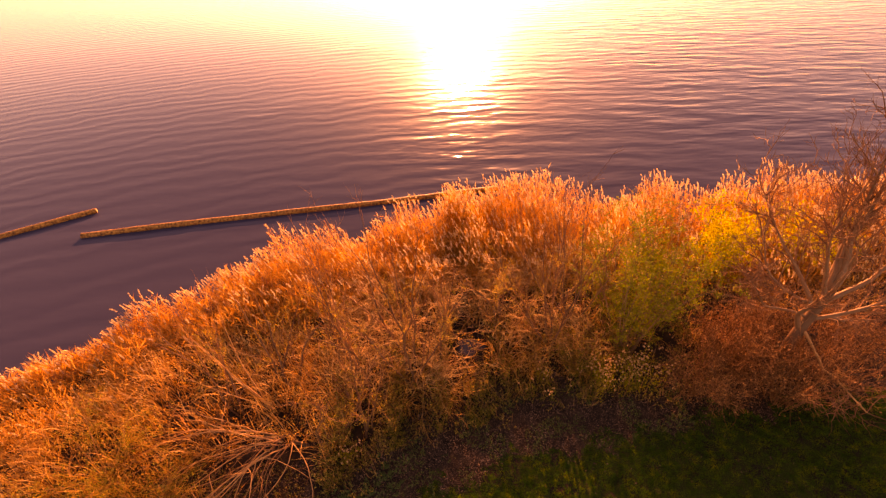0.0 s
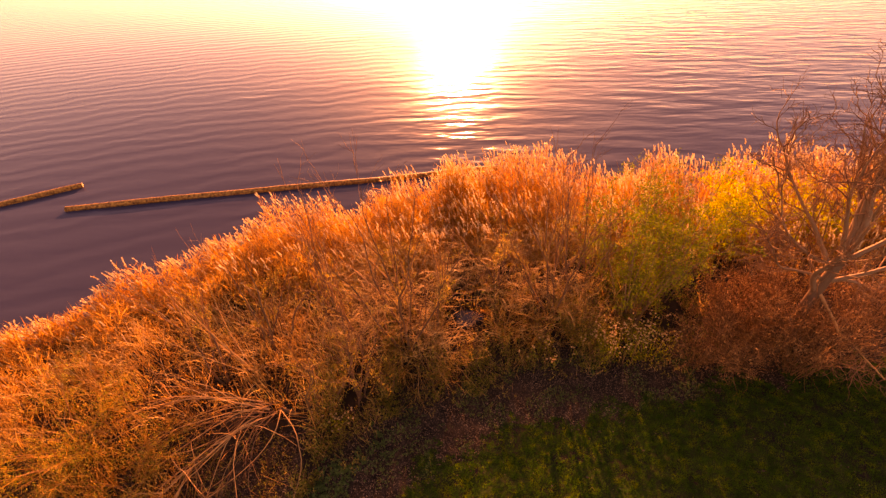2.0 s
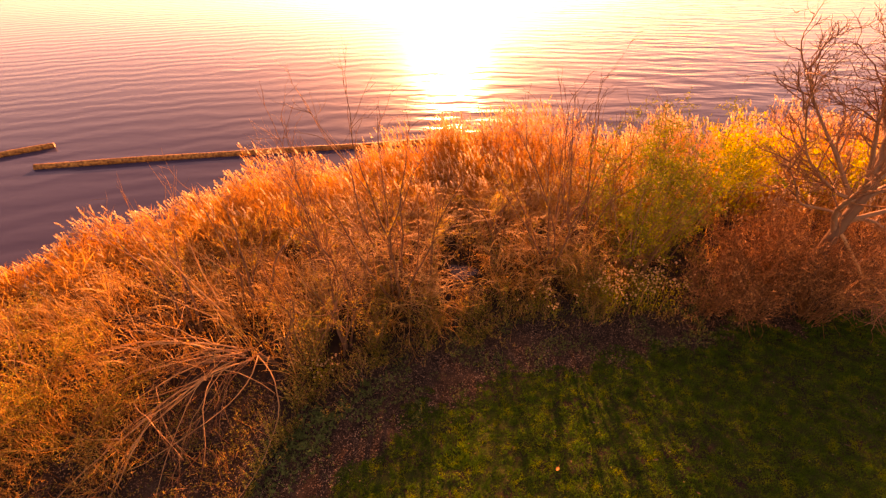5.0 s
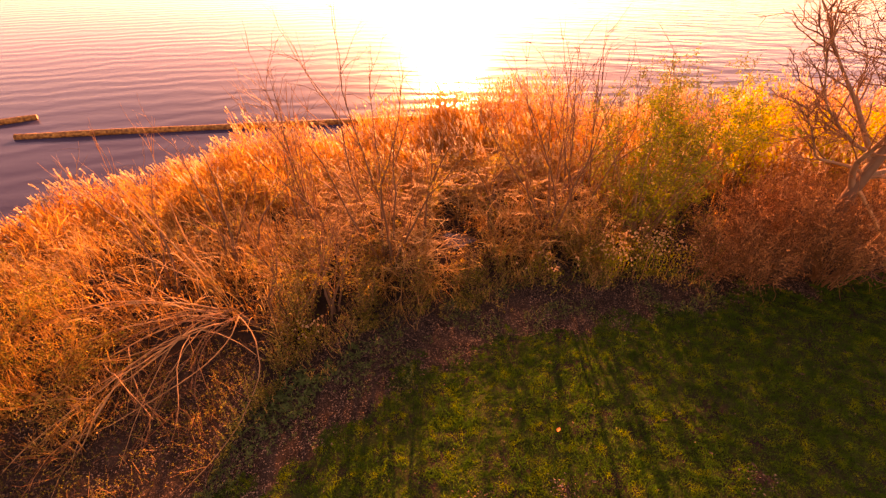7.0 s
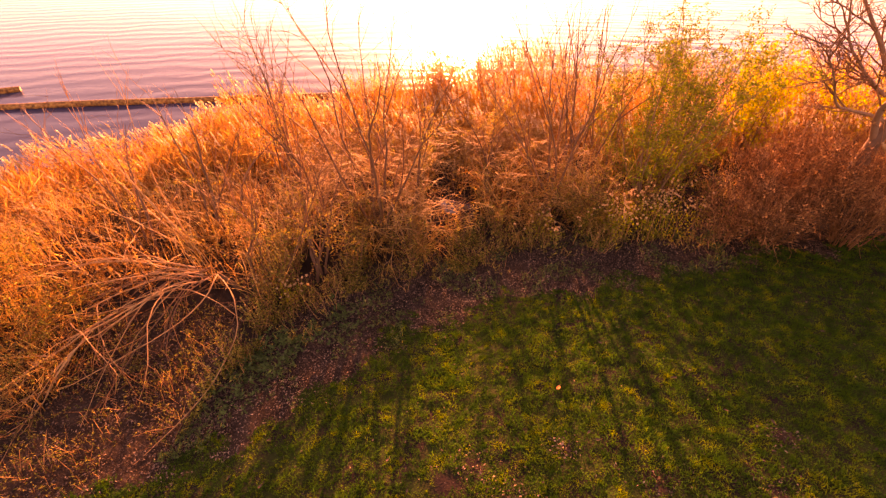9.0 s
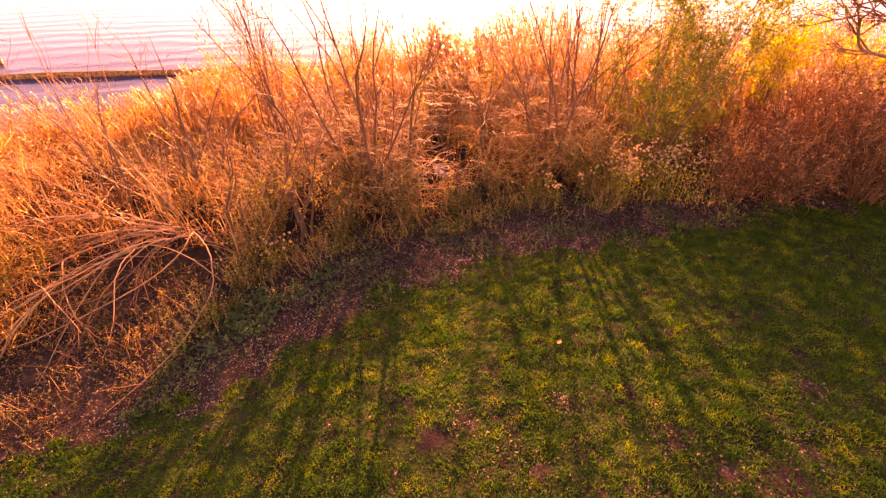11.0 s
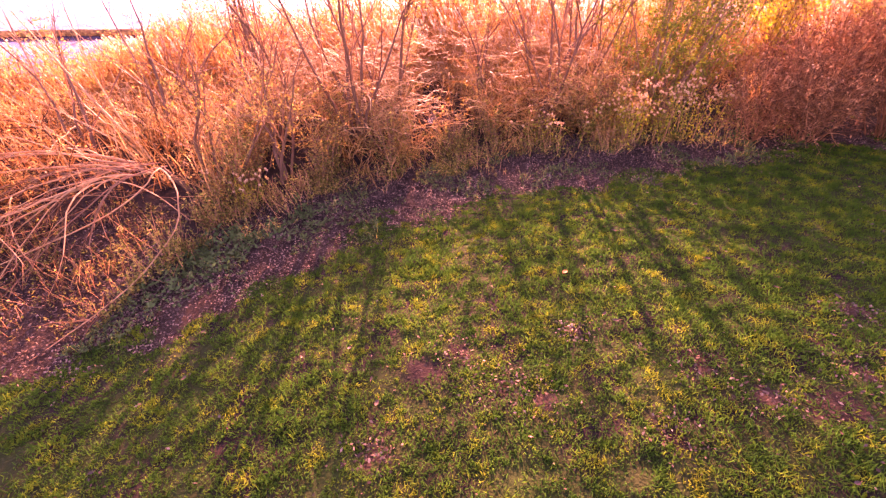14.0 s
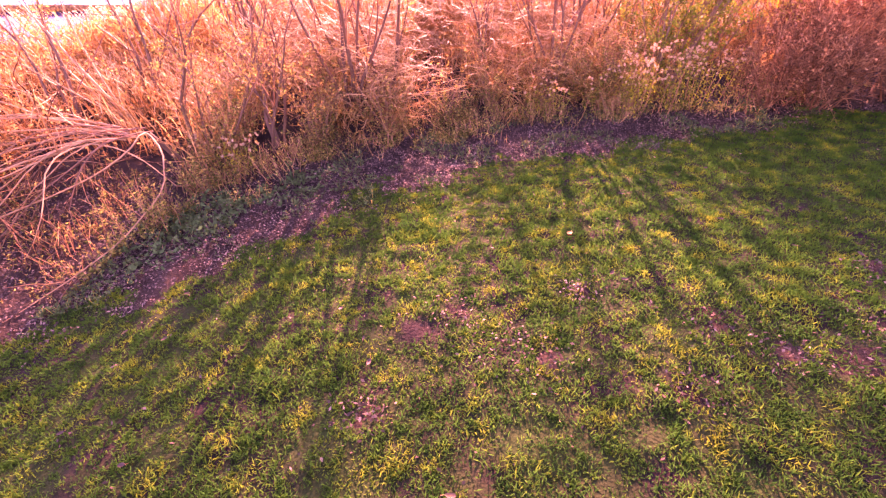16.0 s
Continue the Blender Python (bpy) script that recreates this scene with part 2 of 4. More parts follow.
def ragged_edge(x, y):
    return lawn_edge(x) + (vnoise(x, y, 0.55, 39) - 0.5) * 0.7 + (vnoise(x, y, 0.22, 43) - 0.5) * 0.55 + (vnoise(x, y, 0.09, 48) - 0.5) * 0.35


BARE = [(0.2, 2.35, 0.11), (2.55, 1.65, 0.15), (0.75, 1.85, 0.1), (0.45, 2.0, 0.08), (1.9, 2.1, 0.1), (2.2, 1.75, 0.08), (1.5, 1.5, 0.08), (2.9, 1.9, 0.09), (1.15, 2.5, 0.06), (-0.4, 1.5, 0.07), (3.3, 2.5, 0.08)]
ground = grid_object("ground", np.r_[spread(0.3, -14, -4.2, 2500)[:-24], np.arange(-4.2, 9, 0.05), spread(0.3, 9, 18, 2500)[24:]], np.r_[spread(0.3, -4, -0.6, 2500)[:-24], np.arange(-0.6, 7.4, 0.05), spread(0.3, 7.4, 18, 2500)[24:]], ground_z, M_SOIL)
ground.data.materials.append(M_THATCH)
mid = np.empty(len(ground.data.polygons) * 3)
ground.data.polygons.foreach_get("center", mid)
mid = mid.reshape(-1, 3)
on_lawn = (mid[:, 1] < ragged_edge(mid[:, 0], mid[:, 1])) & (mid[:, 0] > -60)
for cx, cy, rr in BARE:
    on_lawn &= np.hypot(mid[:, 0] - cx, mid[:, 1] - cy) > rr * (0.6 + 0.8 * vnoise(mid[:, 0], mid[:, 1], 0.1, 47))
ground.data.polygons.foreach_set("material_index", on_lawn.astype(np.int32))
tagged(ground, "dark bare soil under lawn and leaf litter", "ground", kind="structure")
water = grid_object("water", spread(2, -40, 40, 2500), spread(2, -30, 60, 2500), lambda x, y: 0 * x + WATER_Z, M_WATER)
tagged(water, "rippled lake water reflecting the low sun", "water", kind="structure")


# ---- plants: tools ----
class Tubes:
    """Collects tapering branches and bakes them into one mesh."""
    def __init__(self, sides=4):
        self.v, self.f, self.n, self.sides = [], [], 0, sides

    def add(self, pts, r0, r1):
        pts = np.asarray(pts, float)
        k, s = len(pts), self.sides
        d = np.gradient(pts, axis=0)
        d /= np.linalg.norm(d, axis=1, keepdims=True) + 1e-9
        ref = np.array([0.3, 0.9, 0.2]) if abs(d[0, 2]) > 0.5 else np.array([0.1, 0.2, 1.0])
        a = np.cross(d, ref)
        a /= np.linalg.norm(a, axis=1, keepdims=True) + 1e-9
        b = np.cross(d, a)
        r = np.linspace(r0, r1, k)[:, None, None]
        th = np.arange(s) * 2 * math.pi / s
        ring = pts[:, None] + r * (a[:, None] * np.cos(th)[None, :, None] + b[:, None] * np.sin(th)[None, :, None])
        self.v.append(ring.reshape(-1, 3))
        i = np.arange(k - 1)[:, None] * s + np.arange(s)
        j = np.arange(k - 1)[:, None] * s + (np.arange(s) + 1) % s
        self.f.append(np.stack([i, j, j + s, i + s], -1).reshape(-1, 4) + self.n)
        self.n += k * s

    def bake(self, name, mat, parent=None):
        return mesh_object(name, np.concatenate(self.v), np.concatenate(self.f), mat, parent)


def one_tube(name, pts, r0, r1, mat, parent, sides=6):
    t = Tubes(sides)
    t.add(pts, r0, r1)
    return t.bake(name, mat, parent)


def quads(name, centre, along, side, mat, parent=None):
    """Many small pointed leaves: centre, half-length vector and half-width vector for each."""
    c, a, s = (np.asarray(q, float) for q in (centre, along, side))
    v = np.stack([c - a, c + s - 0.1 * a, c + a, c - s - 0.1 * a], 1)
    f = np.arange(len(c) * 4).reshape(-1, 4)
    return mesh_object(name, v.reshape(-1, 3), f, mat, parent, smooth=False)


def unit(v):
    return v / (np.linalg.norm(v, axis=-1, keepdims=True) + 1e-9)


def bend(start, way, length, droop, wob, n, r):
    """A wandering branch line."""
    p, d, out = np.array(start, float), unit(np.array(way, float)), [np.array(start, float)]
    for _ in range(n):
        d = unit(d + r.normal(0, wob, 3) + np.array([0, 0, droop]))
        p = p + d * length / n
        out.append(p.copy())
    return np.array(out)


def leaf_cloud(name, pts, n, size, mat, parent, r, jitter=0.03, width=0.5):
    c = pts[r.integers(0, len(pts), n)] + r.normal(0, jitter, (n, 3))
    a = unit(r.normal(0, 1, (n, 3)) + np.array([0, 0, -0.3])) * (size * r.uniform(0.6, 1.3, (n, 1)))
    s = unit(np.cross(a, r.normal(0, 1, (n, 3)))) * (size * width)
    return quads(name, c, a, s, mat, parent)


def shrub(name, x, y, height, width, stems, twigs, seed, label, m_stem, m_twig, leaves=(), category="shrub",
          lean=(0, 0), twig_len=0.7, r_stem=0.02, droop=0.0, twig_droop=0.0, twig_r=0.0045, sub=3, from_low=0.2, wob=0.07, upright=0.5, leaf_top=1.1, group="", forks=0):
    """A many-stemmed shrub: stems from the ground, side twigs, sub-twigs and leaves (material, count, size)."""
    r = np.random.default_rng(seed)
    top = tagged(new(name), label, category, group)
    top.location = (x, y, float(ground_z(x, y)))
    fine, tips = Tubes(3), []
    for _ in range(stems):
        a = r.uniform(0, 2 * math.pi)
        out = width * math.sqrt(r.uniform(0, 1))
        way = np.array([math.cos(a) * out + lean[0], math.sin(a) * out + lean[1], height * r.uniform(0.75, 1.05)])
        length = np.linalg.norm(way) * r.uniform(0.8, 1.05)
        base = np.array([math.cos(a), math.sin(a), 0]) * r.uniform(0, 0.1 + 0.15 * width) + np.array([0, 0, -0.1])
        line = bend(base, way, length, droop, wob, 9, r)
        one_tube("stem", line, r_stem * r.uniform(0.6, 1.2), 0.003, m_stem, top, 5)
        for _ in range(forks):
            k = r.integers(2, 6)
            rise = bend(line[k], unit(line[k] - line[k - 1]) + np.array([r.normal(0, 0.3), r.normal(0, 0.3), 0.25]), length * r.uniform(0.35, 0.6), 0.03, 0.09, 7, r)
            fine.add(rise, r_stem * 0.45, 0.002)
            for _ in range(5):
                j = r.integers(2, 7)
                fine.add(bend(rise[j], unit(rise[j] - rise[j - 1]) + r.normal(0, 0.3, 3), twig_len * r.uniform(0.3, 0.7), 0.03, 0.12, 4, r), twig_r, 0.0015)
        for _ in range(twigs):
            u = (from_low + (1 - from_low) * r.uniform(0, 1) ** 0.8) * 9
            i = min(int(u), 8)
            p = line[i] + (line[i + 1] - line[i]) * (u - i)
            d = unit(line[i + 1] - line[i]) * 0.8 + r.normal(0, upright, 3)
            tw = bend(p, d, twig_len * r.uniform(0.4, 1.2), twig_droop, 0.16, 5, r)
            fine.add(tw, twig_r, 0.0015)
            tips.append(tw)
            for _ in range(sub):
                j = r.integers(1, 5)
                t2 = bend(tw[j], unit(tw[j] - tw[j - 1]) + r.normal(0, 0.55, 3), twig_len * r.uniform(0.2, 0.55), twig_droop, 0.2, 3, r)
                fine.add(t2, twig_r * 0.6, 0.0012)
                tips.append(t2)
    tagged(fine.bake("crown", m_twig, top), "mass of fine bare twigs", kind="stuff")
    pts = np.concatenate([t[1:] for t in tips])
    pts = pts[pts[:, 2] < leaf_top * height]
    for mat, count, size in leaves:
        tagged(leaf_cloud("foliage", pts, max(20, min(count, 6 * len(pts))), size, mat, top, r), kind="stuff")
    return top


# ---- willow shrubs on the bank ----
WILLOW = "bare golden-brown willow shrub with thin upright stems"
UPRIGHT = [(-3.1, 5.6, 2.7, 0.5, 3, 11), (-2.7, 7.3, 4.5, 0.75, 7, 12), (-1.35, 7.2, 4.7, 0.95, 7, 13), (-0.85, 7.6, 3.7, 0.5, 3, 14), (0.9, 8.6, 3.5, 0.4, 3, 15),
           (2.0, 8.1, 4.9, 0.7, 7, 16), (2.8, 8.6, 4.6, 0.7, 5, 17), (-4.3, 7.0, 3.2, 0.9, 4, 18), (-5.2, 6.4, 3.2, 0.6, 3, 19), (-2.2, 5.9, 2.3, 0.7, 4, 20)]
for x, y, h, w, n, seed in UPRIGHT:
    shrub("willow_shrub", x, y, h, w, n, 10, seed, WILLOW, M_STEM, M_DARKTWIG, [(M_GOLD, 650, 0.017), (M_WEED, 450, 0.016)], twig_len=0.9, r_stem=0.034, forks=2, droop=0.02, wob=0.13, upright=0.34, twig_r=0.006, sub=2, leaf_top=0.6, from_low=0.25, group="willow shrubs on the bank", lean=(0.0, 0.1))

# tangled low brush between the shrubs and the reeds
TANGLE = "dense tangle of drooping golden-brown twigs"
LOW = [(-3.4, 7.3, 0.8), (-2.2, 7.2, 0.9), (-0.9, 7.2, 1.1), (-0.75, 7.7, 1.0), (0.9, 7.8, 1.2), (1.9, 8.0, 1.2), (2.9, 8.0, 1.3), (-4.8, 8.0, 0.8),
       (-3.0, 8.8, 0.8), (-1.5, 8.6, 1.0), (0.1, 9.6, 0.95), (1.6, 9.4, 1.0), (3.2, 9.0, 1.2), (-5.6, 6.2, 0.5), (-4.6, 9.8, 0.7), (-6.6, 7.2, 0.5), (0.8, 10.4, 1.1), (2.6, 10.6, 1.2),
       (-7.5, 3.4, 0.5), (-8.2, 6.6, 0.6), (-6.4, 2.6, 0.3), (-1.4, 6.8, 0.7), (-0.6, 7.0, 0.6), (1.6, 7.45, 0.7), (2.6, 7.5, 0.7), (-0.5, 10.5, 0.95), (-1.7, 10.4, 0.95)]
for k, (x, y, h) in enumerate(LOW):
    shrub("brush", x, y, h * 1.1, 1.15 if h > 0.75 else 0.6, 11, 10, 100 + k, TANGLE, M_ARCH, M_STRAW, [(M_GOLD, 130, 0.010), (M_LEAF if y < 9 and -3 < x < 4 else M_STRAW, 380, 0.012)], category="brush", twig_len=0.65 if h > 0.75 else 0.45,
          r_stem=0.011, droop=-0.10, twig_droop=-0.09, twig_r=0.0045, sub=3, wob=0.12, group="low brush on the bank")

# leafy shrubs
for x, y, h, w, n, lv, seed in [(3.85, 7.8, 3.7, 0.95, 18, 12500, 31), (4.75, 8.5, 3.6, 0.8, 14, 8000, 32), (3.7, 9.0, 3.1, 0.75, 10, 5000, 37)]:
    shrub("green_shrub", x, y, h, w, n, 14, seed, "tall many-stemmed shrub with small yellow-green leaves", M_LIMB, M_DARKTWIG, [(M_LEAF, lv, 0.024)], lean=(0.1, 0.1), from_low=0.12, twig_len=0.55, upright=0.6, leaf_top=1.0,
          group="green shrubs")
shrub("yellow_shrub", 7.0, 10.0, 2.5, 0.8, 14, 14, 33, "shrub with bright yellow autumn leaves", M_BARK, M_TWIG, [(M_YELLOW, 5200, 0.034)])
shrub("yellow_shrub", 9.4, 10.4, 1.7, 1.0, 10, 12, 34, "low shrub with bright yellow autumn leaves", M_BARK, M_TWIG, [(M_YELLOW, 2600, 0.034)])
shrub("weedy_shrub", -7.6, 5.0, 1.1, 1.3, 18, 12, 35, "low shrub with yellowing green leaves", M_TWIG, M_STRAW, [(M_WEED, 7000, 0.016), (M_GOLD, 3000, 0.014)], from_low=0.1)
shrub("weedy_shrub", -6.2, 4.2, 0.7, 1.0, 14, 12, 36, "low shrub with yellowing green leaves", M_TWIG, M_STRAW, [(M_WEED, 3200, 0.016), (M_GOLD, 1200, 0.014)], from_low=0.1)

# red-brown bushes beside the lawn
for k, (x, y, h, w, n) in enumerate([(4.75, 6.4, 1.25, 0.7, 28), (5.3, 6.15, 1.35, 0.8, 36), (6.3, 5.95, 2.05, 0.8, 46), (5.75, 6.7, 2.0, 0.8, 34), (7.3, 6.4, 1.45, 1.0, 32), (5.7, 7.4, 1.6, 0.9, 32), (6.9, 7.8, 1.6, 1.0, 28), (8.5, 7.3, 1.3, 1.0, 26)]):
    shrub("red_bush", x, y, h, w, n, 16, 50 + k, "dense red-brown bare bush at the lawn's edge", M_RED, M_RED, [(M_RED, 1600, 0.022)], category="bush", r_stem=0.009, twig_len=0.45,
          twig_r=0.0035, sub=3, from_low=0.1, group="red-brown bushes")


# ---- bare tree ----
def bare_tree(x, y, seed):
    r = np.random.default_rng(seed)
    z0 = float(ground_z(x, y))
    top = tagged(new("bare_tree"), "old bare tree with twisted grey limbs and a drooping branch", "tree")
    top.location = (x, y, z0)
    trunk = np.array([(0, 0, -0.15), (-0.03, 0.02, 0.5), (0.0, 0.04, 1.1), (0.06, 0.05, 1.6), (0.16, 0.07, 2.05), (0.26, 0.1, 2.5)])
    trunk_part = one_tube("trunk", trunk, 0.125, 0.08, M_BARK, top, 9)
    fine = Tubes(4)

    def grow(start, way, length, rad, depth):
        line = bend(start, way, length, 0.05, 0.22, 6, r)
        fine.add(line, rad, max(rad * 0.35, 0.002))
        if depth == 0:
            return
        for _ in range(4 if depth > 1 else 6):
            k = r.integers(2, 7)
            d = unit(line[k] - line[k - 1]) + r.normal(0, 0.5, 3)
            grow(line[k], d, length * r.uniform(0.35, 0.6), rad * 0.5, depth - 1)

    # height on the trunk, direction, length, thickness
    limbs = [(1.5, (-0.5, 0.15, 0.9), 2.7, 0.055), (1.9, (-0.25, 0.3, 1.0), 2.6, 0.05), (2.3, (-0.35, -0.1, 1.0), 2.4, 0.045), (2.4, (0.0, 0.25, 1.0), 2.7, 0.06), (2.45, (0.25, 0.1, 1.0), 2.8, 0.065),
             (2.4, (0.5, 0.35, 0.85), 2.8, 0.06), (2.2, (0.9, 0.1, 0.7), 2.6, 0.055), (1.8, (1.0, -0.1, 0.35), 2.2, 0.045), (1.7, (1.0, 0.5, 0.2), 2.2, 0.04), (1.8, (-1.0, 0.2, 0.3), 1.9, 0.03),
             (2.1, (-0.9, 0.5, 0.6), 2.2, 0.035), (2.4, (0.1, 0.8, 0.9), 2.5, 0.05)]
    for z, way, length, thick in limbs:
        foot = np.array([np.interp(z, trunk[:, 2], trunk[:, q]) for q in range(3)])
        line = bend(foot, way, length, 0.05, 0.13, 12, r)
        one_tube("limb", line, thick, 0.008, M_LIMB, trunk_part, 7)
        for _ in range(16):
            k = r.integers(3, 13)
            d = unit(line[k] - line[k - 1]) + r.normal(0, 0.55, 3)
            grow(line[k], d, length * r.uniform(0.2, 0.4), 0.014, 2)
    low = bend(trunk[3], (0.05, -0.5, -0.5), 1.7, 0.03, 0.13, 10, r)
    low[5:, 0] += np.linspace(0, 0.7, 6)
    one_tube("drooping_limb", low, 0.03, 0.012, M_PALE, trunk_part, 7)
    for k in range(4, 11):
        for _ in range(3):
            grow(low[k], unit(low[k] - low[k - 1]) * 0.5 + r.normal(0, 0.6, 3) + np.array([0, 0, -0.5]), 0.8, 0.01, 1)
    tagged(fine.bake("crown", M_DARKTWIG, top), "fine bare branchwork", kind="stuff")
    return top


bare_tree(6.42, 6.45, 61)


# ---- fallen willow at the water's side of the lawn ----
def fallen_willow(x, y, seed):
    r = np.random.default_rng(seed)
    top = tagged(new("fallen_willow"), "fallen willow crown with pale bare branches fanned over the ground", "tree")
    z0 = float(ground_z(x, y))
    top.location = (x, y, z0)
    stump = bend((0.2, 0.25, -0.1), (-0.3, -0.25, 0.7), 0.6, 0, 0.05, 4, r)
    stump_part = one_tube("stump", stump, 0.045, 0.03, M_BARK, top, 8)
    fine = Tubes(3)

    def lift(line, least):
        line[:, 2] = np.maximum(line[:, 2], least)
        return line

    def sweep(a0, a1, length, rise, n=16):
        """A limb that leaves the stump at bearing a0, arches over and swings round to bearing a1 as it comes down."""
        t = np.linspace(0, 1, n)
        a = np.radians(a0 + (a1 - a0) * t ** 1.4 + np.cumsum(r.normal(0, 4.5, n)))
        xy = np.cumsum(np.stack([np.cos(a), np.sin(a)], 1), 0) * length / n
        z = 0.46 + rise * np.sin(np.clip(t * 1.25, 0, 1) * math.pi) - 0.42 * t ** 2 + 0.02 * np.cumsum(r.normal(0, 0.9, n))
        start = np.array([[-r.uniform(0, 0.6), 0.05 + r.normal(0, 0.12), 0.42]])
        return lift(np.concatenate([start, np.column_stack([xy, z]) + start * np.array([1, 1, 0])]), r.uniform(0.03, 0.1))

    # three long pale limbs that arch away from the broken stump, and the side limbs that fork off them
    mains = []
    for a0, a1, length, rise, thick in [(170, 190, 3.6, 0.16, 0.016), (182, 236, 3.6, 0.14, 0.018), (204, 252, 2.9, 0.05, 0.014), (174, 212, 3.3, 0.0, 0.012), (214, 258, 2.8, 0.0, 0.012), (226, 246, 3.0, -0.02, 0.012), (238, 268, 2.3, -0.02, 0.010)]:
        line = sweep(a0, a1, length, rise)
        one_tube("limb", line, thick, 0.005, M_PALE, stump_part, 6)
        mains.append(line)
    for k in range(30):
        main = mains[k % 7]
        j = r.integers(2, 11)
        way = unit(main[j + 1] - main[j]) + np.array([r.normal(0, 0.55), r.normal(-0.1, 0.55), r.uniform(-0.1, 0.45)])
        line = lift(bend(main[j], way, r.uniform(1.1, 2.2), -0.07, 0.1, 12, r), 0.03)
        one_tube("limb", line, r.uniform(0.006, 0.011), 0.003, M_PALE, stump_part, 6)
        for _ in range(6):
            i = r.integers(3, 12)
            side = lift(bend(line[i], unit(line[i] - line[i - 1]) + r.normal(0, 0.35, 3), r.uniform(0.4, 1.0), -0.05, 0.14, 6, r), 0.02)
            fine.add(side, 0.006, 0.002)
            for _ in range(2):
                q = r.integers(1, 6)
                fine.add(lift(bend(side[q], unit(side[q] - side[q - 1]) + r.normal(0, 0.4, 3), 0.4, -0.05, 0.15, 4, r), 0.02), 0.0035, 0.0015)
    # limbs that swing round over the litter towards the lawn
    for a0, a1, length in [(304, 222, 3.3), (276, 205, 2.9)]:
        t = np.linspace(0, 1, 15)
        a = np.radians(a0 + (a1 - a0) * t + np.cumsum(r.normal(0, 5, 15)))
        xy = np.cumsum(np.stack([np.cos(a), np.sin(a)], 1), 0) * length / 15
        line = np.column_stack([xy, 0.46 * (1 - t) ** 1.4 + 0.05 + 0.03 * np.cumsum(r.normal(0, 0.3, 15))])
        line = lift(np.concatenate([[[-0.02, 0.02, 0.46]], line]), 0.03)
        one_tube("limb", line, 0.010, 0.004, M_PALE, stump_part, 6)
        for _ in range(6):
            j = r.integers(5, 14)
            fine.add(lift(bend(line[j], unit(line[j] - line[j - 1]) + r.normal(0, 0.35, 3), r.uniform(0.4, 0.8), -0.05, 0.13, 6, r), 0.02), 0.007, 0.002)
    # thinner brown branches between them
    for k in range(14):
        a0 = r.uniform(172, 250)
        length = r.uniform(1.2, 2.8)
        line = sweep(a0, a0 + r.uniform(5, 50), length, r.uniform(-0.1, 0.25) * (260 - a0) / 90, 9)
        one_tube("branch", line, r.uniform(0.006, 0.011), 0.003, M_PALE if k % 3 == 0 else M_DARKTWIG, stump_part, 5)
        for _ in range(6):
            j = r.integers(3, 9)
            fine.add(lift(bend(line[j], unit(line[j] - line[j - 1]) + r.normal(0, 0.3, 3), length * r.uniform(0.15, 0.35), -0.05, 0.14, 5, r), 0.02), 0.0045, 0.0015)
    tagged(fine.bake("twig_tangle", M_RED, top), "tangle of fine brown twigs", kind="stuff")


fallen_willow(-3.65, 5.4, 71)


def leaning_willow(x, y, seed):
    r = np.random.default_rng(seed)
    top = tagged(new("leaning_willow"), "willow with long bare stems leaning over the reeds", "tree")
    top.location = (x, y, float(ground_z(x, y)))
    fine = Tubes(3)
    for way, length, rad in [((-0.5, 0.05, 1.0), 2.5, 0.026), ((-0.9, 0.45, 0.75), 3.0, 0.018), ((-0.5, 0.3, 0.9), 2.8, 0.016), ((-0.9, -0.1, 0.8), 2.2, 0.014)]:
        line = bend((0, 0, 0), way, length, 0.02, 0.035, 10, r)
        one_tube("stem", line, rad, 0.004, M_PALE, top, 6)
        for _ in range(10):
            j = r.integers(4, 11)
            tw = bend(line[j], unit(line[j] - line[j - 1]) + r.normal(0, 0.35, 3) + np.array([0, 0, 0.4]), r.uniform(0.4, 1.0), 0.03, 0.1, 5, r)
            fine.add(tw, 0.006, 0.0015)
    tagged(fine.bake("crown", M_TWIG, top), kind="stuff")


leaning_willow(-4.55, 6.55, 73)


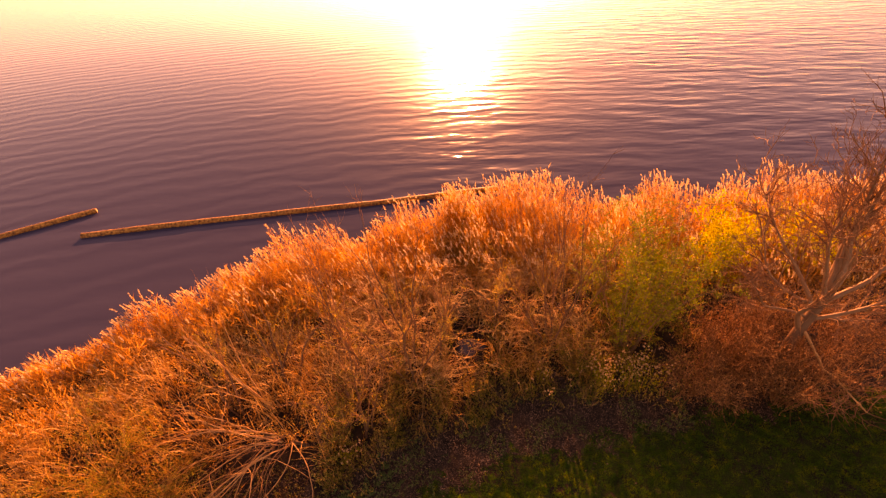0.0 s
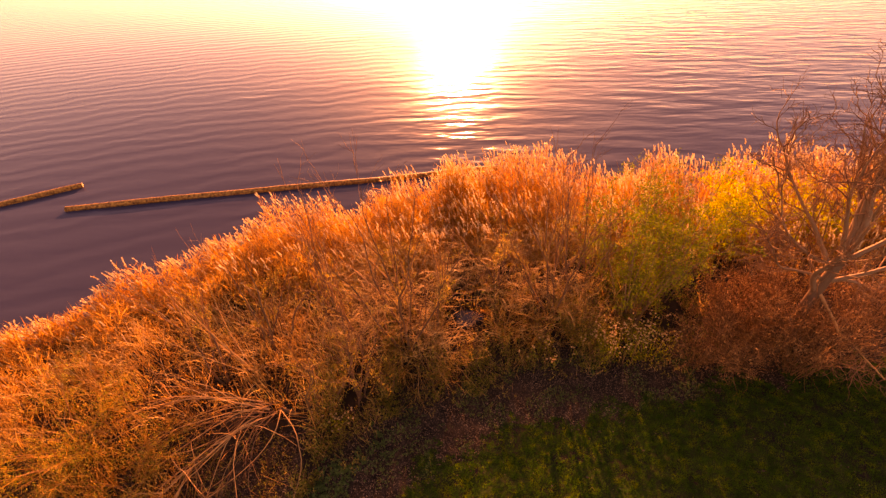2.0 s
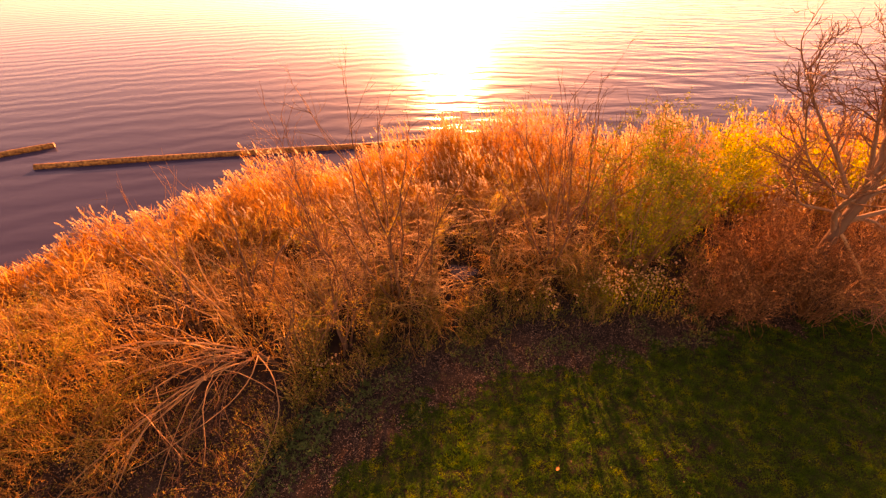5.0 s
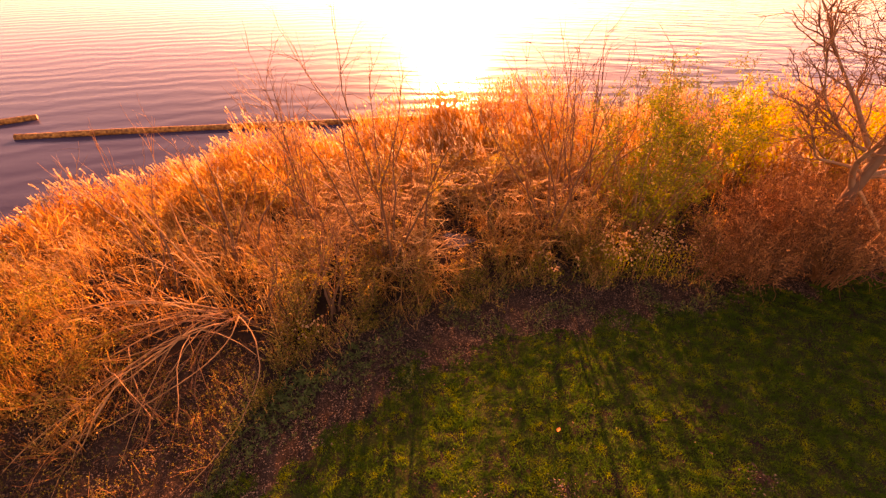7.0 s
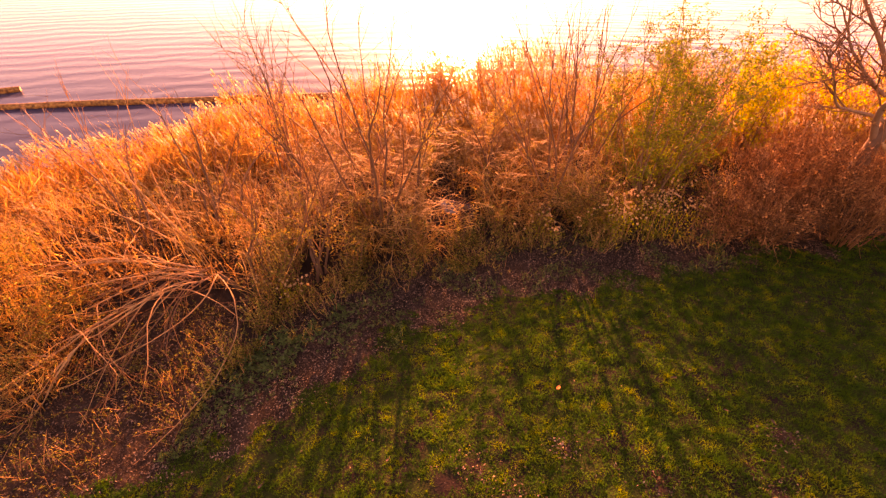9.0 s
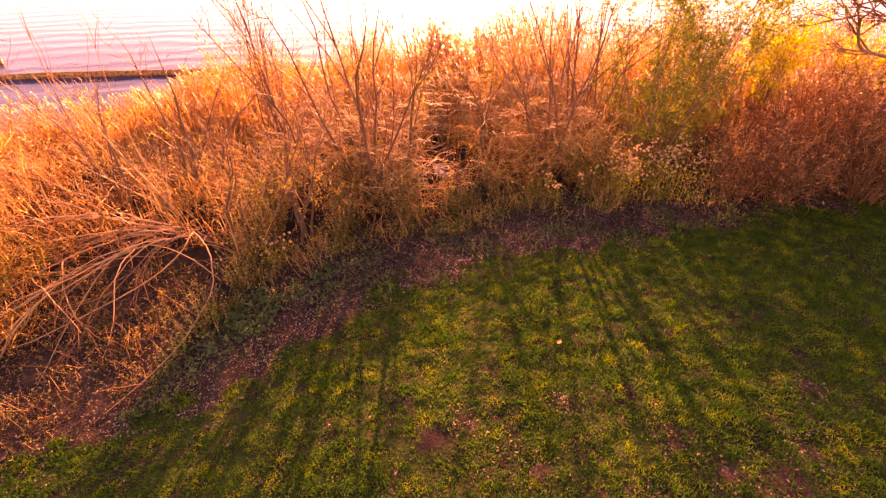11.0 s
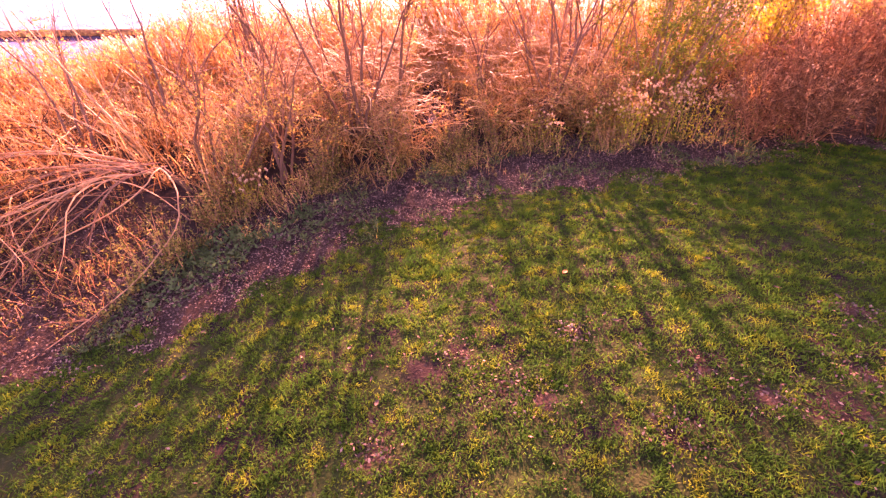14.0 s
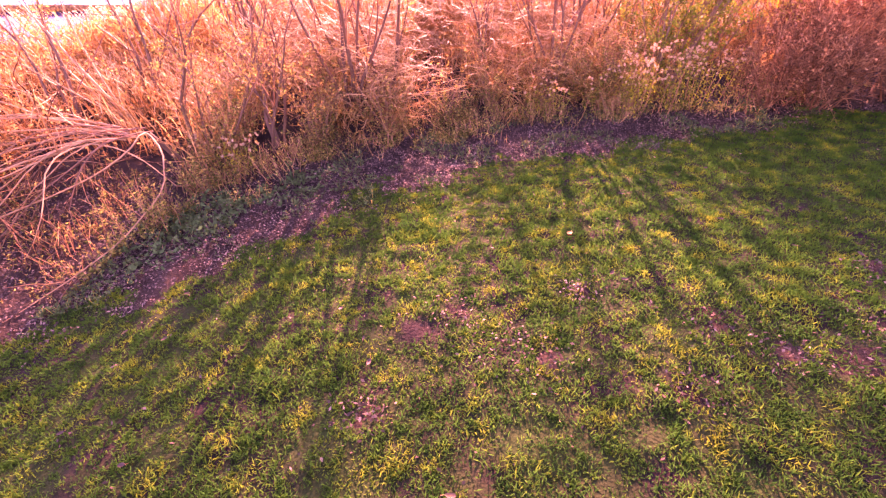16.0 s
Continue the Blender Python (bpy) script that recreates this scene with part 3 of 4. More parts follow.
# ---- reeds ----
def reeds(n, seed):
    top = tagged(new("reed_bed"), "golden dry reeds with pale feathery plumes in shallow water", "reeds", kind="stuff")
    r = np.random.default_rng(seed)
    x = r.uniform(-14.5, 16, n)
    x[:n // 12] = r.normal(0, 1.5, n // 12)
    depth = np.interp(x, [-12, -6, -2, 4, 16], [3.0, 3.2, 3.4, 4.0, 4.6])
    y = shore_y(x) + r.normal(0, 0.12, n) + (vnoise(x, x * 0, 0.8, 3) - 0.62) * 1.1 + (vnoise(x, x * 0, 0.3, 5) - 0.5) * 0.35 - r.uniform(0, 1, n) ** 1.15 * depth
    z = np.minimum(ground_z(x, y), WATER_Z)
    tall = np.interp(x, [-14, -12, -10.4, -9, -8, -6.9, -5.8, -4, -2, 0, 2, 16], [0.3, 0.38, 0.48, 0.6, 0.75, 1.05, 1.3, 1.35, 1.65, 1.95, 2.15, 2.15])
    h = WATER_Z - z + tall * r.uniform(0.78, 1.03, n) * (0.68 + 0.52 * vnoise(x, y, 0.6, 4))
    h = h + np.interp(x, [-4, 0], [0.6, 0.3]) * np.clip(vnoise(x, y, 0.75, 7) - 0.5, 0, 1) * 2
    h = h * np.interp((shore_y(x) - y) / depth, [0.2, 1.0], [1.0, 0.72])
    left = np.interp(x, [-11, -3, 2], [0.15, 0.08, 0.02])
    up = np.stack([r.normal(0, 0.10, n) - left, r.normal(0, 0.10, n) - left * 0.2, np.ones(n)], 1)
    base = np.stack([x, y, z], 1) - up * np.array([1, 1, 0]) * (tall * 0.5)[:, None]
    tip = base + up * h[:, None]
    a = r.uniform(0, math.pi, n)
    w = np.stack([np.cos(a), np.sin(a), 0 * a], 1) * 0.005
    mid = (base + tip) / 2 + r.normal(0, 0.03, (n, 3))
    v = np.stack([base - w, base + w, mid + w, tip + w * 0.5, tip - w * 0.5, mid - w], 1)
    f = np.arange(6 * n).reshape(-1, 6)
    mesh_object("reed_stems", v.reshape(-1, 3), np.concatenate([f[:, [0, 1, 2, 5]], f[:, [5, 2, 3, 4]]]), M_REED, top, False)
    k = 4
    b = np.repeat(base, k, 0) + np.repeat(up * h[:, None], k, 0) * r.uniform(0.25, 0.9, (n * k, 1))
    d = unit(np.stack([r.normal(-0.25, 0.8, n * k), r.normal(0, 0.8, n * k), r.uniform(0.2, 1.8, n * k)], 1)) * r.uniform(0.10, 0.24, (n * k, 1))
    s = unit(np.cross(d, r.normal(0, 1, (n * k, 3)))) * 0.011
    quads("reed_leaves", b + d, d, s, M_REED, top)
    out = (shore_y(x) - y) / depth
    has = r.uniform(0, 1, n) < np.where(out < 0.25, np.interp(x, [-6, 0, 3], [0.45, 0.45, 0.65]), np.interp(x, [-6, 1, 4], [0.06, 0.24, 0.4]))
    tip, up2 = tip[has], up[has]
    m, k = len(tip), 10
    side = unit(np.stack([r.normal(-0.7, 0.5, m), r.normal(0, 0.5, m), np.zeros(m)], 1))
    t = r.uniform(0, 1, (m * k, 1))
    b = np.repeat(tip, k, 0) + t * 0.17 * unit(np.repeat(up2, k, 0)) + np.repeat(side, k, 0) * (t * t * 0.06)
    d = unit(np.repeat(unit(up2), k, 0) + np.repeat(side, k, 0) * 0.5 + r.normal(0, 0.3, (m * k, 3))) * (0.044 - 0.018 * t)
    s = unit(np.cross(d, r.normal(0, 1, (m * k, 3)))) * 0.021
    quads("reed_plumes", b, d, s, M_PLUME, top)


reeds(14000, 21)


# ---- dry stalks and undergrowth ----
def lanes(x, y, open_share=0.54):
    """False in narrow gaps that run back through the growth, added to let sun streaks reach the lawn."""
    return vnoise(x, y * 0.05, 0.2, 15) * 0.7 + vnoise(x, y * 0.04, 0.55, 16) * 0.3 > open_share


def stalks(name, label, n, seed, place, height, spread_, mat, leaf_mat, leaf, leaf_size, rising=False):
    r = np.random.default_rng(seed)
    x, y = place(r, n)
    if height > 0.5:
        keep = (lanes(x, y) | (x < -2.6)) & (np.hypot((x - 0.1) / 0.55, (y - 8.0) / 0.95) > 1)
        x, y = x[keep], y[keep]
    n = len(x)
    base = np.stack([x, y, ground_z(x, y) - 0.02], 1)
    up = np.stack([r.normal(-0.1, spread_, n), r.normal(0, spread_, n), np.ones(n)], 1)
    h = height * r.uniform(0.45, 1.1, n) * (0.3 + 1.3 * vnoise(x, y, 0.45, seed))
    if height > 0.5:
        h = h * np.interp(x, [-3.4, -2.4], [0.85, 1.0])
    if rising:
        h = h * np.clip(0.25 + (y - thicket_edge(x)) * 0.8, 0.15, 1.2)
    tip = base + unit(up) * h[:, None]
    a = r.uniform(0, math.pi, n)
    w = np.stack([np.cos(a), np.sin(a), 0 * a], 1) * 0.004
    top = tagged(new(name), label, "undergrowth", kind="stuff")
    v = np.stack([base - w, base + w, tip + w * 0.4, tip - w * 0.4], 1)
    mesh_object("stalks", v.reshape(-1, 3), np.arange(4 * n).reshape(-1, 4), mat, top, False)
    m = n * leaf
    b = np.repeat(base, leaf, 0) + np.repeat(tip - base, leaf, 0) * r.uniform(0.15, 1.0, (m, 1))
    d = unit(np.stack([r.normal(0, 1, m), r.normal(0, 1, m), r.uniform(-0.2, 0.9, m)], 1)) * (leaf_size * r.uniform(0.5, 1.3, (m, 1)))
    s = unit(np.cross(d, r.normal(0, 1, (m, 3)) + np.array([0, 0, 1.0]))) * (leaf_size * 0.4)
    quads("leaves", b + d, d, s, leaf_mat, top)


def under_place(r, n):
    x = r.uniform(-3.2, 6.5, n)
    y = thicket_edge(x) + (r.uniform(0, 1, n) ** 1.5 * 2.0 - 0.4) + (vnoise(x, x * 0, 0.4, 8) - 0.5) * 0.6 + (vnoise(x, x * 0, 1.5, 9) - 0.5) * 0.5
    keep = vnoise(x, y, 0.3, 12) + r.normal(0, 0.12, n) > 0.42
    return x[keep], y[keep]


def thick_place(r, n):
    x = r.uniform(-11, 12, n)
    lo = np.where(x < -3.2, np.interp(x, [-11, -7, -5, -3.2], [4.6, 4.6, 5.3, 5.6]), np.maximum(thicket_edge(x) + 0.6, np.interp(x, [-3.2, -1.6], [5.7, 0])))
    y = lo + r.uniform(0, 1, n) * np.maximum(shore_y(x) - 2.2 - lo, 0.2)
    return x, y


stalks("undergrowth", "low green and yellowing weeds along the thicket's foot", 8500, 81, under_place, 0.7, 0.3, M_TWIG, M_WEED, 9, 0.022, True)
stalks("dry_brush", "dense dry orange-brown stalks behind the thicket", 6500, 82, thick_place, 0.8, 0.36, M_STRAW, M_STRAW, 8, 0.027)


def foot_place(r, n):
    x = r.uniform(-2.9, 6.0, n)
    y = thicket_edge(x) - 0.75 + r.uniform(0, 1, n) ** 0.6 * 1.5 + (vnoise(x, x * 0, 0.5, 18) - 0.5) * 0.6
    keep = vnoise(x, y, 0.3, 19) + r.normal(0, 0.12, n) > 0.48
    return x[keep], y[keep]


stalks("low_weeds", "sparse low weeds, green and dry, at the thicket's foot", 5200, 98, foot_place, 0.3, 0.4, M_TWIG, M_WEED, 6, 0.017)


def leafy_place(r, n):
    x = r.uniform(-3.0, 4.4, n)
    y = np.maximum(thicket_edge(x), np.interp(x, [-3, -2], [5.3, 0])) + 0.25 + r.uniform(0, 1, n) ** 1.2 * 1.9
    keep = vnoise(x, y, 0.4, 14) + r.normal(0, 0.1, n) > 0.45
    return x[keep], y[keep]


stalks("leafy_weeds", "tall dry weeds with small golden and green leaves", 6200, 96, leafy_place, 0.95, 0.28, M_DARKTWIG, M_WEED, 12, 0.023)
stalks("leafy_weeds", "tall dry weeds with small yellow leaves", 3800, 97, leafy_place, 1.1, 0.3, M_DARKTWIG, M_GOLD, 9, 0.022)


def dry_grass(n, seed, mat, label, lift):
    """Long drooping straw blades over the thicket."""
    r = np.random.default_rng(seed)
    x = r.uniform(-9.5, 4.2, n)
    lo = np.where(x < -3.2, np.interp(x, [-9.5, -6.5, -3.2], [4.4, 5.0, 5.7]), np.maximum(thicket_edge(x) + 0.9, np.interp(x, [-3.2, -1.6], [5.8, 0])))
    y = lo + r.uniform(0, 1, n) * np.minimum(3.2, shore_y(x) - 0.8 - lo)
    clump = vnoise(x, y, 0.7, 84)
    keep = r.uniform(0, 1, n) < np.clip(clump * 3 - 0.9, 0, 1) * np.where(x > -2.5, 0.45, 1.0)
    keep &= (lanes(x, y) | (x < -2.6)) & (np.hypot((x - 0.1) / 0.7, (y - 8.0) / 1.0) > 1)
    x, y = x[keep], y[keep]
    n = len(x)
    a = np.where(x < -2.5, r.normal(math.pi, 0.9, n), r.uniform(0, 2 * math.pi, n))
    out = np.stack([np.cos(a), np.sin(a), 0 * a], 1)
    base = np.stack([x, y, ground_z(x, y) + r.uniform(0, lift, n)], 1)
    h, reach = r.uniform(0.45, 1.0, n) * np.interp(x, [-9.5, -3.5, -2.2], [0.55, 0.8, 1]), r.uniform(0.25, 0.7, n)
    side = np.stack([-np.sin(a), np.cos(a), 0 * a], 1)
    k = 6
    rows = []
    for t in np.linspace(0, 1, k):
        c = base + out * (reach * t ** 1.5)[:, None] + np.array([0, 0, 1.0]) * (h * (1.75 * t - t * t * 1.0))[:, None]
        w = side * (0.0068 * (1 - 0.8 * t))
        rows += [c - w, c + w]
    v = np.stack(rows, 1)
    f = np.concatenate([np.arange(n)[:, None] * 2 * k + np.array([2 * q, 2 * q + 1, 2 * q + 3, 2 * q + 2]) for q in range(k - 1)])
    ob = mesh_object("dry_grass", v.reshape(-1, 3), f, mat)
    tagged(ob, label, "dry grass", kind="stuff")


dry_grass(6500, 85, M_STRAW, "long drooping golden dry grass over the thicket", 0.25)
dry_grass(1600, 95, M_ARCH, "pale arching dry strands over the thicket", 0.45)


def tangle(n, seed):
    """Short crooked pale twigs that lie across one another in the upper thicket."""
    r = np.random.default_rng(seed)
    x, y = r.uniform(-3.2, 3.6, n), r.uniform(6.6, 10.4, n)
    keep = (y > thicket_edge(x) + 0.5) & (vnoise(x, y, 0.5, 24) + r.normal(0, 0.1, n) > 0.48) & (np.hypot((x - 0.1) / 0.6, (y - 8.0) / 0.9) > 1)
    t = Tubes(3)
    for px, py in zip(x[keep], y[keep]):
        a = r.uniform(0, 2 * math.pi)
        z = float(ground_z(px, py)) + r.uniform(0.35, 1.0) * min(1.0, 0.5 + (py - thicket_edge(px)) * 0.35) * 1.35
        way = (math.cos(a), math.sin(a) * 0.7, r.normal(0.25, 0.3))
        line = bend((px, py, z), way, r.uniform(0.25, 0.65), -0.1, 0.2, 5, r)
        t.add(line, r.uniform(0.0045, 0.008), 0.002)
        for k in (2, 3):
            t.add(bend(line[k], unit(line[k] - line[k - 1]) + r.normal(0, 0.6, 3), r.uniform(0.1, 0.25), -0.05, 0.2, 3, r), 0.004, 0.0015)
    tagged(t.bake("twig_tangle", M_ARCH), "pale crooked twigs tangled across the thicket", "twigs", kind="stuff")


tangle(4200, 99)


def herb_place(r, n):
    t = r.uniform(0, 1, n)
    return np.interp(t, [0, 0.5, 1], [-3.0, -2.35, -1.4]) + r.normal(0, 0.22, n), np.interp(t, [0, 0.5, 1], [3.5, 4.3, 5.1]) + r.normal(0, 0.19, n)


stalks("green_herbs", "patch of low grey-green broad-leaved herbs on the litter", 300, 83, herb_place, 0.10, 0.7, M_HERB, M_HERB, 6, 0.036)


def sprout_place(r, n):
    x = r.uniform(-3.4, 5.5, n)
    y = lawn_edge(x) + r.uniform(-0.1, 1, n) * (thicket_edge(x) - lawn_edge(x))
    keep = vnoise(x, y, 0.35, 86) + (y - lawn_edge(x)) * 0.12 > 0.62
    return x[keep], y[keep]


stalks("sprouts", "scattered green sprouts among the dead leaves", 5200, 87, sprout_place, 0.09, 0.6, M_WEED, M_HERB, 6, 0.017)


def bank_place(r, n):
    x = r.uniform(-9.0, -3.3, n)
    y = np.interp(x, [-9, -6, -3.3], [0.5, 1.3, 2.4]) + r.uniform(0, 1, n) * np.interp(x, [-9, -3.3], [4.4, 3.0])
    keep = vnoise(x, y, 0.5, 88) + r.normal(0, 0.1, n) + np.clip((-4.5 - x) * 0.15, 0, 0.4) > 0.55
    return x[keep], y[keep]


stalks("dead_weeds", "low dead brown weeds with a few green leaves", 5500, 89, bank_place, 0.22, 0.5, M_RED, M_WEED, 4, 0.016)


def straw_place(r, n):
    x, y = bank_place(r, n)
    keep = (x < -5.0) & (vnoise(x, y, 0.6, 25) > 0.35)
    return x[keep], y[keep]


stalks("bank_straw", "tangled orange-brown dry stalks on the low bank", 7000, 26, straw_place, 0.5, 0.6, M_STRAW, M_STRAW, 6, 0.018)


# ---- plants gone to seed ----
def seed_plant(x, y, h, seed):
    r = np.random.default_rng(seed)
    top = tagged(new("seed_head_plant"), "dry brown weed with fluffy pale seed heads", "weed", "seed-head weeds")
    top.location = (x, y, float(ground_z(x, y)))
    line = bend((0, 0, -0.03), (r.normal(0, 0.1), r.normal(0, 0.1), 1), h, 0, 0.05, 6, r)
    stem = one_tube("stem", line, 0.006, 0.003, M_TWIG, top, 4)
    leaf_cloud("foliage", line[1:6], 60, 0.024, M_LEAF if r.uniform() < 0.6 else M_YELLOW, top, r, 0.07, 0.35)
    for _ in range(r.integers(4, 8)):
        c = line[-1] + np.array([r.normal(0, 0.08), r.normal(0, 0.08), r.normal(-0.03, 0.07)])
        n = 44
        d = unit(r.normal(0, 1, (n, 3)) + np.array([0, 0, 0.3])) * (0.014 * r.uniform(0.5, 1.0, (n, 1)))
        s = unit(np.cross(d, r.normal(0, 1, (n, 3)))) * 0.005
        quads("seed_head", c + d, d, s, M_FLUFF, stem)


r_ = np.random.default_rng(91)
for k in range(38):
    seed_plant(3.5 + r_.uniform(-0.75, 0.65), 6.68 + r_.normal(0, 0.16), r_.uniform(0.5, 1.0), 900 + k)
for k in range(7):
    seed_plant(2.0 + r_.normal(0, 0.25), 6.8 + r_.normal(0, 0.15), r_.uniform(0.5, 0.7), 950 + k)
for k in range(7):
    seed_plant(-2.85 + r_.normal(0, 0.25), 5.25 + r_.normal(0, 0.1), r_.uniform(0.35, 0.5), 970 + k)


# ---- timber booms on the water ----
def boom(x0, y0, x1, y1, radius, seed, label):
    top = tagged(new("timber_boom"), label, "boom", "floating timber booms")
    r = np.random.default_rng(seed)
    n = int(math.hypot(x1 - x0, y1 - y0) / 0.12)
    t = np.linspace(0, 1, n)
    s = 16
    d = unit(np.array([x1 - x0, y1 - y0, 0.0]))
    sidew = np.array([-d[1], d[0], 0.0])
    c = np.stack([x0 + (x1 - x0) * t, y0 + (y1 - y0) * t, WATER_Z + 0.05 + 0.012 * np.sin(t * 17 + seed)], 1) + sidew * (0.03 * np.sin(t * 9 + seed))[:, None]
    th = np.arange(s) * 2 * math.pi / s
    rad = radius * (1 + 0.05 * np.sin(t * 60)[:, None] * 0.5 + 0.07 * (vnoise(t[:, None] * n * 0.45 * np.ones(s), th[None] * 1.6 + 0 * t[:, None], 1.0, seed) - 0.5) * 2)
    ring = c[:, None] + rad[..., None] * (sidew * np.cos(th)[None, :, None] + np.array([0, 0, 1.0]) * np.sin(th)[None, :, None])
    i = np.arange(n - 1)[:, None] * s + np.arange(s)
    j = np.arange(n - 1)[:, None] * s + (np.arange(s) + 1) % s
    log = mesh_object("log", ring.reshape(-1, 3), np.stack([i, i + s, j + s, j], -1).reshape(-1, 4), M_LOG, top)
    for end, q in ((0, -1), (n - 1, 1)):
        v = np.concatenate([ring[end], [c[end] + d * q * 0.01]])
        f = [(k, (k + 1) % s, s) for k in range(s)]
        mesh_object("sawn_end", v, f, M_SAWN, log, False)
    return top


boom(-14.7, 14.6, 1.6, 17.2, 0.115, 5, "long orange-brown timber boom floating beside the reeds")
boom(-15.35, 16.5, -26.5, 9.3, 0.115, 6, "orange-brown timber boom floating on the open water")


# ---- lawn, litter, fallen leaves ----
def on_grass(x, y, r):
    """Where the lawn grows: inside its ragged edge, thinner near the path's end, not on bare spots."""
    n = len(x)
    cover = vnoise(x, y, 0.32, 41) * 0.6 + vnoise(x, y, 0.9, 42) * 0.4
    near = np.clip((3.4 - y) / 3, 0, 1)
    keep = (y < ragged_edge(x, y) + r.normal(0, 0.05, n)) & (cover + r.normal(0, 0.07, n) > 0.14 + 0.13 * near)
    for cx, cy, rr in BARE:
        keep &= np.hypot(x - cx, y - cy) + r.normal(0, 0.06, n) > rr * (0.5 + 1.0 * vnoise(x, y, 0.07, 49))
    return keep


def blades(x, y, length, lie, width, r):
    k = len(x)
    d = unit(np.stack([r.normal(0, lie, k), r.normal(0, lie, k), np.ones(k)], 1)) * length[:, None]
    s = unit(np.cross(d, r.normal(0, 1, (k, 3)))) * width
    ob = quads("grass", np.stack([x, y, ground_z(x, y)], 1) + d * 0.8, d, s, M_GRASS)
    tagged(ob, "short patchy green lawn with bare spots", "grass", kind="stuff")


def lawn_tufts(n, per, seed):
    r = np.random.default_rng(seed)
    x, y = r.uniform(-4.2, 8.5, n), r.uniform(-0.3, 7.0, n)
    keep = on_grass(x, y, r)
    x, y = x[keep], y[keep]
    size = r.uniform(0.55, 1.35, len(x)) * (0.6 + 0.9 * vnoise(x, y, 0.5, 40))
    X = np.repeat(x, per) + r.normal(0, 0.026, len(x) * per) * np.repeat(size, per)
    Y = np.repeat(y, per) + r.normal(0, 0.026, len(x) * per) * np.repeat(size, per)
    blades(X, Y, 0.021 * np.repeat(size, per) * r.uniform(0.6, 1.2, len(X)), 0.85, 0.0036, r)


def lawn_grass(n, seed, lo=(-4.2, -0.3), hi=(8.5, 7.0), big=1.0, skip=None):
    r = np.random.default_rng(seed)
    x, y = r.uniform(lo[0], hi[0], n), r.uniform(lo[1], hi[1], n)
    keep = on_grass(x, y, r)
    if skip:
        keep &= ~((x > skip[0]) & (x < skip[2]) & (y > skip[1]) & (y < skip[3]))
    x, y = x[keep], y[keep]
    blades(x, y, big * r.uniform(0.008, 0.017, len(x)), 1.1, 0.0038 * big, r)


lawn_tufts(29000, 16, 30)
lawn_grass(180000, 31)
lawn_grass(140000, 36, (-9, -9), (14, 7.6), 3.0, (-4.2, -0.3, 8.5, 7.6))


def litter(n, seed):
    r = np.random.default_rng(seed)
    x = r.uniform(-6.5, 8.5, n)
    lo, hi = lawn_edge(x) - 0.6, np.maximum(thicket_edge(x) + 0.5, np.interp(x, [-6.5, -3.2, -2.8], [4.4, 5.4, 0]))
    y = lo + r.uniform(0, 1, n) * (hi - lo)
    q = n // 40
    for k, (cx, cy, rr) in enumerate(BARE):
        x[q + 110 * k:q + 110 * (k + 1)] = cx + r.normal(0, rr * 1.5, 110)
        y[q + 110 * k:q + 110 * (k + 1)] = cy + r.normal(0, rr * 1.3, 110)
    y[:q] = r.uniform(0.2, 5.5, q)
    d = unit(np.stack([r.normal(0, 1, n), r.normal(0, 1, n), r.normal(0, 0.35, n)], 1)) * r.uniform(0.006, 0.019, (n, 1))
    s = unit(np.cross(d, np.stack([r.normal(0, 0.5, n), r.normal(0, 0.5, n), np.ones(n)], 1))) * r.uniform(0.003, 0.011, (n, 1))
    keep = (y > ragged_edge(x, y) - r.exponential(0.08, n)) | (np.arange(n) < q + 110 * len(BARE))
    x, y, d, s = x[keep], y[keep], d[keep], s[keep]
    n = len(x)
    ob = quads("leaf_litter", np.stack([x, y, ground_z(x, y) + r.uniform(0.004, 0.03, n)], 1), d, s, M_LITTER)
    tagged(ob, "brown dead leaves strewn between lawn and thicket", "leaf litter", kind="stuff")


litter(92000, 32)


